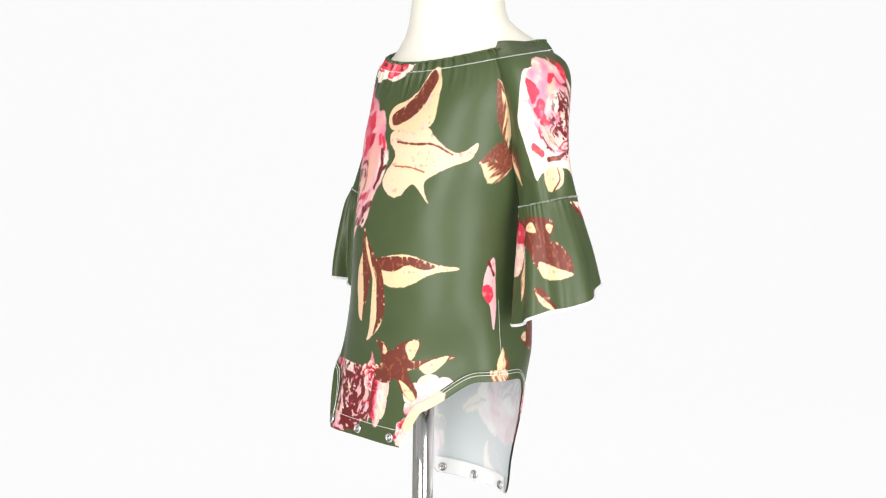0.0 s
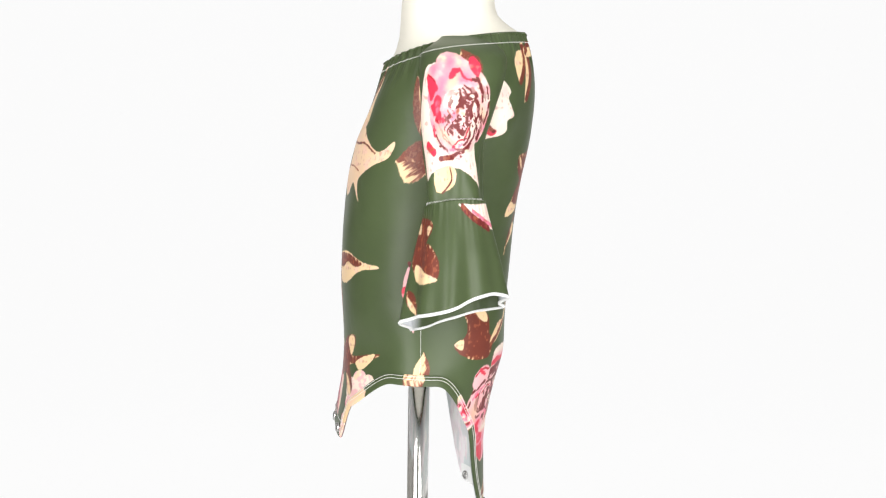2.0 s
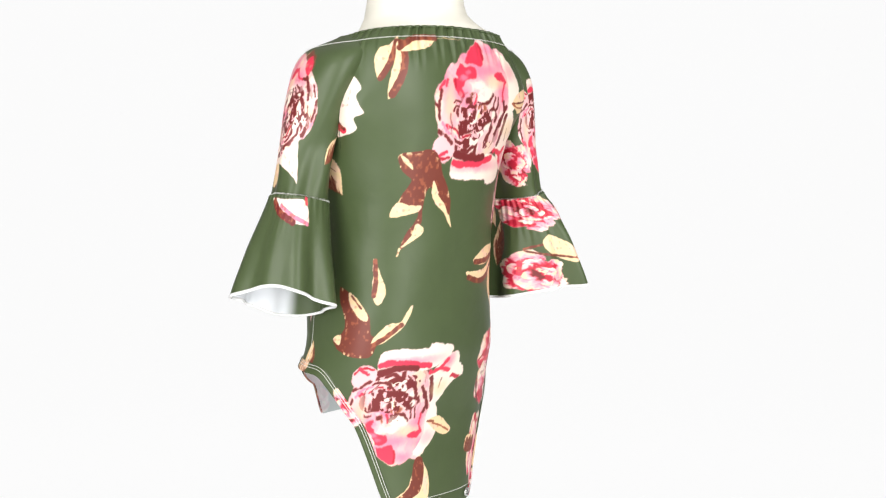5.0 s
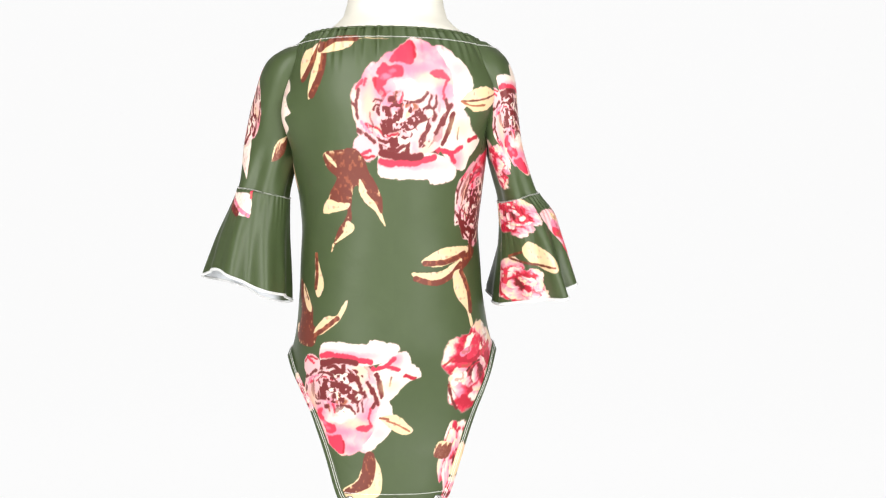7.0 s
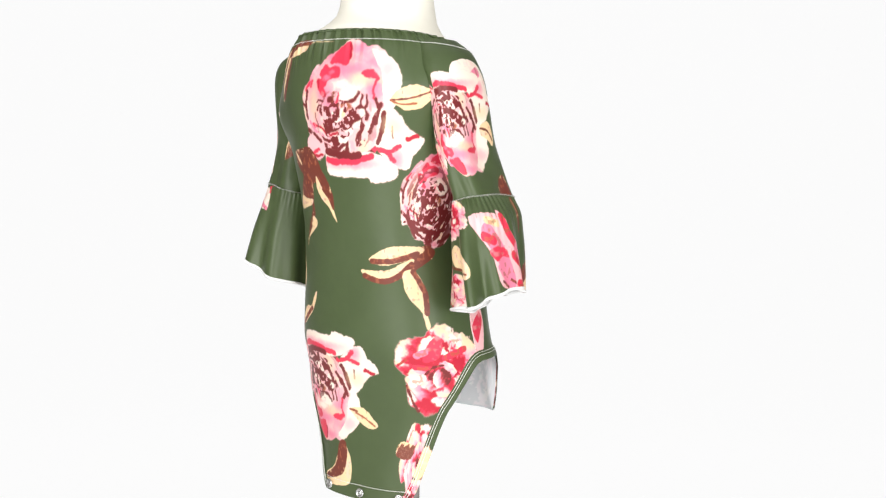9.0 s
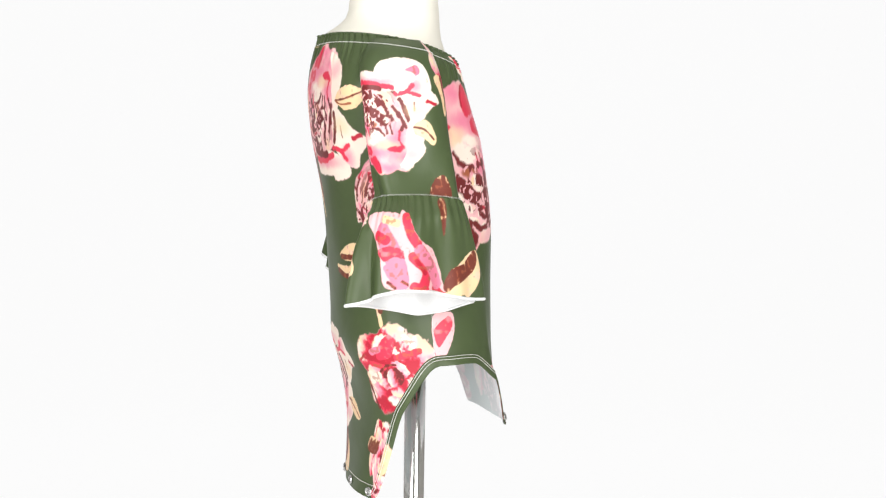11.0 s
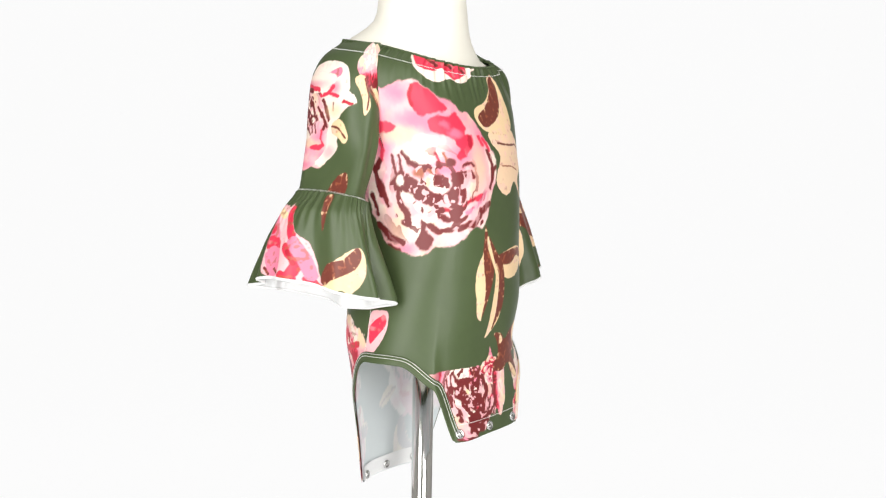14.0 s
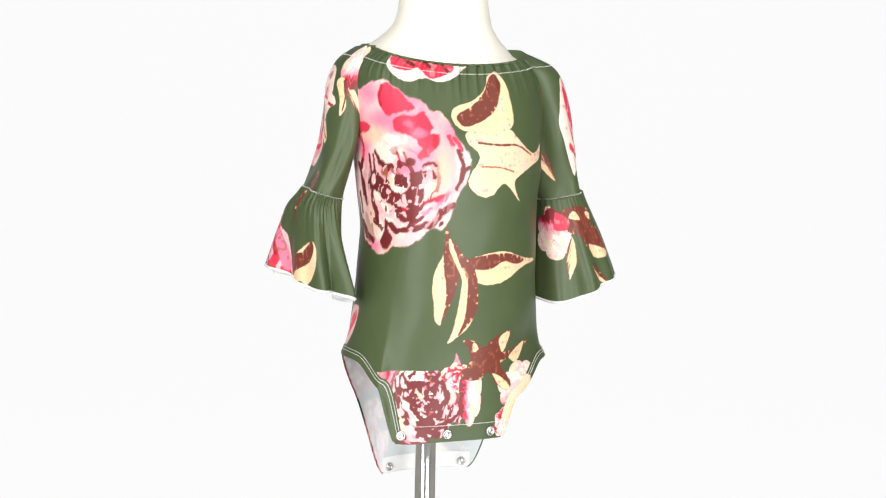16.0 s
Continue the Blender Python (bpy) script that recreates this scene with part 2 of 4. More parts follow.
def rosette(x, y, seed, rings, warm=0.3):
    """Overlapping painted petals, outer ones first: pale rims, pink breasts, dark hollows towards the heart."""
    rnd = random.Random(100 + int(seed * 7))
    n1, n2 = clouds(x * 3 + seed, y * 3 + 9), clouds(x * 7 + 40, y * 7 + seed)
    n3, n4 = clouds(x * 14 + seed, y * 14 + 60, 2), clouds(x * 24 + 8, y * 24 + seed, 2)
    wx, wy = x + 0.16 * (n1 - 0.5) + 0.10 * (n2 - 0.5) + 0.04 * (n3 - 0.5), y + 0.16 * (clouds(x * 3 + 70, y * 3 + seed) - 0.5) + 0.10 * (clouds(x * 7 + 5, y * 7 + 90) - 0.5)
    col = np.tile(BLUSH, (len(x), 1))
    cover = np.zeros(len(x))
    for radius, count, long, wide in rings:
        first = rnd.uniform(0, 6.28)
        order = list(range(count))
        rnd.shuffle(order)
        for k in order:
            a = first + 2 * math.pi * k / count + rnd.uniform(-0.25, 0.25)
            cx, cy = radius * math.cos(a) + rnd.uniform(-0.03, 0.03), radius * math.sin(a) - 0.06 * (1 - radius) + rnd.uniform(-0.03, 0.03)
            hl, hw = long * rnd.uniform(0.85, 1.2), wide * rnd.uniform(0.85, 1.25)
            lean = a + rnd.uniform(-0.5, 0.5)
            c, s = math.cos(lean), math.sin(lean)
            p, q = ((wx - cx) * c + (wy - cy) * s) / hl, (-(wx - cx) * s + (wy - cy) * c) / hw
            d = np.hypot(p, q) + 0.24 * (n2 - 0.5) + 0.06 * (n3 - 0.5)
            m = 1 - smooth(0.93, 1.03, d)
            near = np.nonzero(m > 0)[0]
            if not len(near):
                continue
            red = cy > 0.12 and rnd.random() < 0.55 + warm or cy <= 0.12 and rnd.random() < warm
            pp, qq, dd = p[near], q[near], d[near]
            streak = clouds(qq * 3.2 + seed + k, pp * 1.2 + 3, 2)
            t = 0.5 + 0.5 * pp + 0.42 * (streak - 0.5) + 0.35 * (n2[near] - 0.5) + 0.12 * (n3[near] - 0.5)
            pc = np.tile(WHITE, (len(near), 1))
            pc = mix(pc, CREAM, smooth(0.45, 0.62, n1[near]) * 0.8)
            pc = mix(pc, BLUSH, 1 - smooth(0.72, 1.0, t))
            pc = mix(pc, PINK, (1 - smooth(0.54, 0.86, t)) * 0.9)
            deep = rnd.uniform(0.42, 0.70) if not red else rnd.uniform(0.50, 0.88)
            pc = mix(pc, CORAL if red else rgb(190, 62, 74), 1 - smooth(deep - 0.10, deep + 0.06, t))
            pc = mix(pc, RED if red else MAROON, 1 - smooth(deep - 0.20, deep - 0.06, t + 0.2 * (n4[near] - 0.5)))
            # a broken dark line under the rim of the petal
            pc = mix(pc, MAROON if not red else RED, smooth(0.90, 0.97, dd) * smooth(0.5, 0.58, n2[near]) * 0.8)
            col[near] = col[near] + (pc - col[near]) * m[near, None]
            cover[near] = np.maximum(cover[near], m[near])
    return col, cover, wx, wy, n3, n4


def peony(x, y, seed=0, skirt=False, dark=0.0):
    """The full-blown bloom of the print: pale outer petals, coral upper ones, a maroon throat with pale flecks."""
    n1, n2, n3 = clouds(x * 3 + seed, y * 3 + 9), clouds(x * 9 + 40, y * 9 + seed), clouds(x * 22 + 8, y * 22 + seed, 2)
    wx = x + 0.05 * (n1 - 0.5) + 0.05 * (n2 - 0.5) + 0.025 * (n3 - 0.5)
    wy = y + 0.05 * (clouds(x * 3 + 70, y * 3 + seed) - 0.5) + 0.05 * (clouds(x * 9 + 5, y * 9 + 90) - 0.5) + 0.025 * (clouds(x * 22 + 31, y * 22 + 7, 2) - 0.5)
    cover = inside(wx, wy, (-106, 80, -91, 93, -77, 96, -61, 93, -43, 102, -19, 105, -4, 99, 17, 87, 39, 80, 54, 65, 63, 65, 77, 52, 87, 37, 103, 23, 107, 0, 103, -17, 98, -33, 93, -50, 80, -69, 68, -66, 54, -75, 43, -87, 26, -91, 11, -91, 2, -100, -13, -103, -35, -100, -48, -98, -70, -87, -89, -65, -103, -40, -113, 0, -115, 47))
    col = np.tile(WHITE, (len(x), 1))
    col = mix(col, CREAM, smooth(0.45, 0.7, n1) * 0.6)
    col = mix(col, BLUSH, smooth(0.38, 0.60, clouds(x * 5 + 3, y * 5 + seed)) * 0.9)
    col = mix(col, PINK, smooth(0.5, 0.68, clouds(x * 4 + 20, y * 4 + seed)) * 0.45)
    col = mix(col, PINK, blob(wx, wy, -0.43, 0.90, 0.26, 0.12, 0, 0.9) * 0.95)
    col = mix(col, PINK, blob(wx, wy, -0.13, 0.57, 0.61, 0.17, 0, 0.9) * 0.95)
    col = mix(col, PINK, blob(wx, wy, 0.26, 0.79, 0.26, 0.12, 0, 0.9) * 0.95)
    col = mix(col, PINK, blob(wx, wy, -0.78, 0.25, 0.17, 0.24, 0, 0.9) * 0.95)
    col = mix(col, PINK, blob(wx, wy, 0.43, 0.19, 0.26, 0.13, 0, 0.9) * 0.95)
    col = mix(col, PINK, blob(wx, wy, 0.83, 0.40, 0.14, 0.16, 0, 0.9) * 0.95)
    col = mix(col, PINK, blob(wx, wy, 0.74, -0.07, 0.12, 0.40, 0, 0.9) * 0.95)
    col = mix(col, PINK, blob(wx, wy, -0.43, -0.95, 0.31, 0.08, 0, 0.9) * 0.95)
    col = mix(col, PINK, blob(wx, wy, 0.13, 0.01, 0.30, 0.09, 0, 0.9) * 0.95)
    col = mix(col, PINK, blob(wx, wy, -0.87, 0.67, 0.17, 0.09, 0, 0.9) * 0.95)
    col = mix(col, BLUSH, blob(wx, wy, -0.52, 0.00, 0.17, 0.20, 0, 0.8) * 0.8)
    col = mix(col, BLUSH, blob(wx, wy, -0.26, -0.33, 0.35, 0.20, 0, 0.8) * 0.8)
    col = mix(col, BLUSH, blob(wx, wy, 0.35, -0.83, 0.26, 0.08, 0, 0.8) * 0.8)
    col = mix(col, BLUSH, blob(wx, wy, 0.83, -0.33, 0.14, 0.27, 0, 0.8) * 0.8)
    col = mix(col, BLUSH, blob(wx, wy, -0.61, -0.67, 0.26, 0.17, 0, 0.8) * 0.8)
    col = mix(col, CREAM, blob(wx, wy, 0.70, 0.00, 0.12, 0.27, 0, 0.8) * 0.6)
    col = mix(col, CREAM, blob(wx, wy, -0.52, 0.40, 0.26, 0.09, 0, 0.8) * 0.6)
    col = mix(col, CREAM, blob(wx, wy, -0.52, -0.67, 0.14, 0.23, 0, 0.8) * 0.6)
    col = mix(col, CORAL, inside(wx, wy, (-20, 100, -10, 101, 9, 91, 23, 80, 31, 69, 10, 67, -3, 63, -13, 63, -19, 70, -25, 87)))
    col = mix(col, RED, along(wx, wy, (-21, 97, -23, 88, -21, 77), 0.031))
    col = mix(col, CORAL, inside(wx, wy, (2, 59, 16, 64, 30, 61, 41, 67, 49, 59, 55, 50, 50, 43, 62, 40, 62, 29, 54, 21, 42, 12, 33, 16, 39, 25, 33, 31, 30, 37, 17, 41, 7, 43, 1, 49)))
    col = mix(col, PINK, blob(wx, wy, 0.35, 0.43, 0.10, 0.05, 0, 0.6) * 0.7)
    col = mix(col, PINK, blob(wx, wy, 0.22, 0.52, 0.07, 0.04, 0, 0.6) * 0.5)
    col = mix(col, RED, blob(wx, wy, 0.57, 0.33, 0.04, 0.09, 0, 0.3))
    col = mix(col, CORAL, inside(wx, wy, (-90, 44, -83, 52, -70, 56, -56, 55, -51, 48, -61, 42, -77, 43, -85, 39)))
    col = mix(col, CORAL, along(wx, wy, (-87, 41, -79, 28, -81, 10), 0.027))
    col = mix(col, CORAL, along(wx, wy, (75, 39, 80, 29), 0.023))
    col = mix(col, CORAL, along(wx, wy, (83, 36, 94, 24), 0.031))
    col = mix(col, CORAL, blob(wx, wy, -0.15, 0.31, 0.04, 0.04, 0, 0.3))
    col = mix(col, CORAL, along(wx, wy, (3, 17, 8, 3), 0.027))
    col = mix(col, RUST, along(wx, wy, (15, 20, 19, 5), 0.023))
    col = mix(col, MAROON, blob(wx, wy, 0.24, 0.09, 0.07, 0.05, 0, 0.3))
    col = mix(col, MAROON, inside(wx, wy, (-71, -17, -61, -8, -52, 0, -42, -5, -30, -11, -12, -20, 5, -30, 17, -27, 25, -19, 26, -3, 43, -3, 44, -11, 38, -21, 36, -33, 33, -44, 17, -46, 3, -44, -17, -41, -31, -35, -43, -31, -52, -25, -63, -28)))
    col = mix(col, MAROON, along(wx, wy, (-46, 19, -38, 9, -26, 5, -14, 1), 0.042))
    col = mix(col, MAROON, along(wx, wy, (-64, 15, -63, 0, -57, -13), 0.027))
    col = mix(col, MAROON, along(wx, wy, (-54, 15, -51, -1), 0.023))
    col = mix(col, MAROON, along(wx, wy, (-54, -25, -51, -40, -41, -51, -37, -64), 0.046))
    col = mix(col, MAROON, along(wx, wy, (-96, 1, -85, -21, -68, -44), 0.042))
    col = mix(col, MAROON, along(wx, wy, (-85, 8, -92, -8, -83, -30), 0.038))
    col = mix(col, MAROON, along(wx, wy, (-98, -32, -87, -56), 0.031))
    col = mix(col, MAROON, along(wx, wy, (-85, -68, -65, -81, -42, -89), 0.042))
    col = mix(col, MAROON, along(wx, wy, (-63, -91, -45, -99), 0.023))
    col = mix(col, MAROON, along(wx, wy, (-14, -64, -12, -77, -7, -88), 0.046))
    col = mix(col, MAROON, along(wx, wy, (-12, -63, 9, -72, 35, -70, 63, -63), 0.038))
    col = mix(col, MAROON, along(wx, wy, (-2, -43, 12, -56, 30, -60, 49, -57), 0.031))
    col = mix(col, MAROON, along(wx, wy, (63, -64, 77, -51, 93, -43), 0.042))
    col = mix(col, MAROON, along(wx, wy, (90, 21, 97, 1, 93, -23), 0.035))
    col = mix(col, MAROON, along(wx, wy, (97, -4, 107, 2), 0.027))
    col = mix(col, MAROON, along(wx, wy, (41, -4, 54, -3, 60, -11), 0.023))
    col = mix(col, MAROON, along(wx, wy, (43, 5, 54, 7, 60, 3), 0.019))
    col = mix(col, MAROON, along(wx, wy, (-13, -49, -7, -53, 5, -55), 0.023))
    col = mix(col, MAROON, inside(wx, wy, (-21, -85, -13, -73, 0, -78, 6, -88, -3, -97, -17, -94)))
    col = mix(col, RED, along(wx, wy, (9, -48, 35, -49, 49, -41, 71, -33), 0.023))
    col = mix(col, CORAL, blob(wx, wy, 0.75, -0.35, 0.08, 0.05, 0, 0.3))
    col = mix(col, PINK, along(wx, wy, (49, -52, 71, -44, 85, -29), 0.023))
    col = mix(col, MAROON, blob(wx, wy, 0.06, -0.13, 0.07, 0.09, 0, 0.3))
    col = mix(col, MAROON, blob(wx, wy, 0.49, -0.12, 0.05, 0.07, 0, 0.3))
    col = mix(col, MAROON, blob(wx, wy, -0.41, -0.65, 0.07, 0.04, 0, 0.3))
    col = mix(col, MAROON, blob(wx, wy, -0.57, -0.56, 0.03, 0.03, 0, 0.3))
    col = mix(col, MAROON, blob(wx, wy, 0.77, -0.63, 0.03, 0.03, 0, 0.3))
    col = mix(col, MAROON, blob(wx, wy, 0.43, -0.35, 0.04, 0.04, 0, 0.3))
    col = mix(col, MAROON, blob(wx, wy, -0.26, -0.41, 0.04, 0.03, 0, 0.3))
    col = mix(col, WHITE, blob(wx, wy, -0.22, 0.18, 0.23, 0.11, -15, 0.2))
    col = mix(col, WHITE, blob(wx, wy, -0.07, 0.33, 0.17, 0.07, 0, 0.5))
    col = mix(col, WHITE, along(wx, wy, (-5, -8, 2, -23, 12, -27, 20, -16), 0.031))
    col = mix(col, WHITE, blob(wx, wy, -0.53, -0.15, 0.07, 0.07, 0, 0.3))
    col = mix(col, BLUSH, blob(wx, wy, 0.19, -0.35, 0.04, 0.06, 0, 0.3))
    col = mix(col, CREAM, blob(wx, wy, -0.08, -0.15, 0.04, 0.06, 0, 0.3))
    col = mix(col, WHITE, along(wx, wy, (-24, -44, -14, -49, -10, -60, 3, -57), 0.050))
    col = mix(col, WHITE, blob(wx, wy, -0.40, -0.33, 0.11, 0.05, -25, 0.3))
    col = mix(col, MAROON, blob(wx, wy, -0.17, -0.49, 0.03, 0.03, 0, 0.3))
    col = mix(col, MAROON, blob(wx, wy, -0.04, -0.55, 0.04, 0.02, 0, 0.3))
    col = mix(col, RUST, blob(wx, wy, -0.22, -0.05, 0.08, 0.05, 0, 0.6))
    col = mix(col, RUST, blob(wx, wy, -0.04, -0.02, 0.08, 0.03, 0, 0.6))
    # broken brush marks inside the throat
    throat = blob(wx, wy, 0.0, -0.35, 0.75 + 0.3 * dark, 0.55 + 0.4 * dark, 0, 0.4)
    spin, rad = np.arctan2(wy + 0.2, wx), np.hypot(wx, wy + 0.2)
    marks = clouds(spin * 2.4 + seed, rad * 12 + 33, 2)
    col = mix(col, MAROON, throat * smooth(0.60 - 0.16 * dark, 0.64 - 0.16 * dark, marks))
    col = mix(col, BLUSH, throat * smooth(0.70, 0.73, clouds(spin * 3 + 60, rad * 13 + seed, 2)) * 0.9)
    if skirt:
        x, y = wx, wy
        col, cover = over(col, cover, WHITE, inside(x, y, (-72, 87, -95, 85, -120, 71, -134, 51, -136, 29, -129, 3, -113, -13, -99, 13, -95, 49)))
        col, cover = over(col, cover, WHITE, inside(x, y, (-103, -3, -136, -17, -150, -36, -185, -54, -180, -69, -159, -85, -150, -103, -122, -104, -90, -81, -80, -58, -95, -36)))
        col = mix(col, PINK, blob(x, y, -1.24, -0.89, 0.16, 0.16, 0, 0.8) * 0.8)
        col = mix(col, PINK, blob(x, y, -1.07, 0.58, 0.19, 0.12, 0, 0.8) * 0.5)
        col = mix(col, CORAL, along(x, y, (-78, -72, -103, -76, -119, -92), 0.046))
        col = mix(col, CORAL, along(x, y, (-103, -78, -134, -69), 0.036))
        col = mix(col, RED, along(x, y, (-150, -56, -173, -49), 0.041))
        col = mix(col, MAROON, along(x, y, (-103, -15, -97, -40, -86, -60), 0.051))
        col = mix(col, MAROON, along(x, y, (-119, -38, -119, -53), 0.020))
        col = mix(col, CREAM, blob(x, y, -1.24, -0.36, 0.21, 0.14, 0, 0.8) * 0.6)
        col, cover = over(col, cover, WHITE, inside(x, y, (49, -90, 43, -117, -20, -122, -58, -121, -66, -129, -95, -126, -120, -122, -124, -103, -72, -78, -8, -81, 38, -74)))
        col = mix(col, PINK, blob(x, y, -0.20, -0.98, 0.70, 0.09, 0, 0.8) * 0.8)
        col = mix(col, CORAL, along(x, y, (43, -92, -8, -95, -72, -85), 0.061))
        col = mix(col, MAROON, along(x, y, (41, -78, -8, -85, -41, -83), 0.066))
        col, cover = over(col, cover, BLUSH, inside(x, y, (97, -56, 79, -47, 59, -53, 48, -65, 50, -81, 67, -92, 91, -88, 102, -74)))
        col = mix(col, RED, along(x, y, (97, -76, 79, -87, 57, -83), 0.026))
        col = mix(col, MAROON, along(x, y, (76, -49, 57, -63), 0.036))
        col = mix(col, CORAL, along(x, y, (91, -85, 67, -76), 0.031))
    return col, cover


def petal_pair(x, y, seed=0):
    """A loose pale petal, red towards its upper edge, about the unit circle."""
    n1, n2, n3 = clouds(x * 2.5 + seed, y * 2.5 + 2), clouds(x * 6 + seed, y * 6 + 30), clouds(x * 14 + seed, y * 5 + 70, 2)
    cover = 1 - smooth(-0.015, 0.015, ragged(x, y, 6, seed, 0.2))
    col = np.tile(WHITE, (len(x), 1))
    col = mix(col, CREAM, smooth(0.4, 0.6, n1) * 0.7)
    col = mix(col, BLUSH, smooth(0.46, 0.62, n2) * 0.9)
    reach = y + 0.5 * (n1 - 0.5) + 0.25 * (n3 - 0.5)
    col = mix(col, PINK, smooth(-0.1, 0.35, reach) * 0.9)
    col = mix(col, CORAL, smooth(0.2, 0.5, reach + 0.3 * (n2 - 0.5)))
    col = mix(col, MAROON, smooth(0.46, 0.62, reach + 0.5 * (n3 - 0.5)) * 0.9)
    return col, cover


def bud(x, y, seed=0):
    """A half-open bloom of coral and blush petals, about the unit circle."""
    rings = [(0.58, 6, 0.42, 0.40), (0.42, 5, 0.34, 0.32), (0.24, 4, 0.28, 0.26), (0.08, 2, 0.22, 0.2)]
    col, cover = rosette(x, y, seed + 50, rings, 0.6)[:2]
    return col, cover


class Print:
    """The cloth's colours at its vertices: u across (periodic or not), v up."""

    def __init__(self, u, v, period=None):
        self.u, self.v, self.period = u, v, period
        n = clouds(u * 60, v * 60)
        self.col = np.tile(GREEN, (len(u), 1)) * (0.95 + 0.1 * n[:, None])

    def local(self, cu, cv, reach):
        du = self.u - cu
        if self.period:
            du = (du + self.period / 2) % self.period - self.period / 2
        dv = self.v - cv
        k = np.nonzero((np.abs(du) < reach) & (np.abs(dv) < reach))[0]
        return k, du[k], dv[k]

    def lay(self, k, col, cover):
        self.col[k] = self.col[k] + (col - self.col[k]) * cover[:, None]

    def fill(self, color, points, mottle=0):
        """A rounded patch of one dye; mottle: rust and cream showing through it; millimetres."""
        line = rounded(points, True) * 0.001
        mid = (line.min(0) + line.max(0)) / 2
        k, du, dv = self.local(mid[0], mid[1], 0.004 + np.abs(line - mid).max())
        if not len(k):
            return
        n, fine = clouds(du * 160 + 9, dv * 160 + 4, 2), clouds(du * 330 + 3, dv * 240 + 8, 2)
        near, within = reach_of(du + 0.0014 * (n - 0.5), dv + 0.0014 * (fine - 0.5), line - mid, True)
        col = np.tile(color, (len(k), 1)) * (0.97 + 0.06 * n[:, None])
        if mottle:
            col = mix(col, RUST, smooth(0.56, 0.74, fine) * 0.6)
            col = mix(col, CREAM, smooth(0.66, 0.74, fine) * (1 - smooth(0.0, 0.004, near)) * 0.8)
        elif color[0] > 0.4:
            col = mix(col, BLUSH, smooth(0.5, 0.7, n) * 0.35)
            col = mix(col, RUST, smooth(0.60, 0.78, fine) * smooth(0.45, 0.6, n) * 0.45)
        self.lay(k, col, smooth(-0.0004, 0.0004, np.where(within, near, -near)))

    def stroke(self, color, wide, points):
        """A brush stroke with broken edges; millimetres."""
        line = rounded(points, False) * 0.001
        mid = (line.min(0) + line.max(0)) / 2
        k, du, dv = self.local(mid[0], mid[1], 0.001 * wide + 0.003 + np.abs(line - mid).max())
        if len(k):
            fine = clouds(du * 240 + 3, dv * 240 + 8, 2)
            near = reach_of(du, dv, line - mid, False)[0] + 0.0012 * (fine - 0.5)
            col = mix(np.tile(color, (len(k), 1)), RUST, smooth(0.5, 0.68, fine) * 0.6)
            self.lay(k, col, 1 - smooth(-0.0004, 0.0004, near - 0.0005 * wide))

    def bloom(self, kind, cu, cv, w, h, turn=0.0, seed=0, lean=0.0, **more):
        """A bloom of half width w and half height h (negative: mirrored), turned anticlockwise; millimetres."""
        cu, cv, w, h = cu * 0.001, cv * 0.001, w * 0.001, h * 0.001
        k, du, dv = self.local(cu, cv, (2.0 if more.get("skirt") else 1.4) * max(abs(w), abs(h)))
        if len(k):
            du = du - lean * dv
            c, s = math.cos(radians(turn)), math.sin(radians(turn))
            self.lay(k, *kind((du * c + dv * s) / w, (-du * s + dv * c) / h, seed, **more))

    def leaf(self, bu, bv, tu, tv, wide, bend=0.0, brown=0.5, belly=0.42, seed=0, vein=0.0):
        """A leaf from its base to its tip; brown: how much of its breadth is dark; millimetres."""
        bu, bv, tu, tv, wide = [q * 0.001 for q in (bu, bv, tu, tv, wide)]
        length = math.hypot(tu - bu, tv - bv)
        k, du, dv = self.local((bu + tu) / 2, (bv + tv) / 2, length * 0.75 + wide)
        if not len(k):
            return
        ax, ay = (tu - bu) / length, (tv - bv) / length
        s = (du * ax + dv * ay) / length + 0.5
        q = (-du * ay + dv * ax) / wide - bend * 4 * s * (1 - s)
        n = clouds(s * 4 + seed, q * 2 + 7 + seed)
        fine = clouds(s * 22 + seed, q * 14 + 3, 2)
        streak = clouds(s * 3.5 + seed, (q - 0.9 * s * np.sign(q)) * 13 + 11 * seed, 2)
        t = np.clip(s, 0, 1)
        half = 0.5 * np.where(t < belly, np.sin(math.pi / 2 * t / belly) ** 0.8, np.cos(math.pi / 2 * np.clip((t - belly) / (1 - belly), 0, 1)) ** 1.25) + 0.025
        inside = (1 - smooth(-0.03, 0.03, np.abs(q + 0.08 * (fine - 0.5)) - half)) * (s > -0.01) * (s < 1.01)
        col = mix(np.tile(CREAM, (len(k), 1)), rgb(252, 208, 188), smooth(0.45, 0.65, n) * 0.6)
        rim = 0.5 + q / np.maximum(2 * half, 0.05)
        dark = brown - rim + 0.5 * (n - 0.5) + 0.75 * (streak - 0.5) + 0.35 * (0.45 - t)
        col = mix(col, RUST, smooth(-0.10, 0.06, dark) * 0.75)
        col = mix(col, BROWN, smooth(-0.02, 0.16, dark) * (0.75 + 0.25 * smooth(0.35, 0.55, fine)))
        col = mix(col, RUST, smooth(0.58, 0.74, fine) * smooth(0.0, 0.2, dark) * 0.3)
        if vein:
            col = mix(col, BROWN, (1 - smooth(0.008, 0.03, np.abs(q - 0.16 * np.sin(4 * t) + 0.05 * (n - 0.5)))) * smooth(0.36, 0.46, fine) * vein)
        self.lay(k, col, inside)


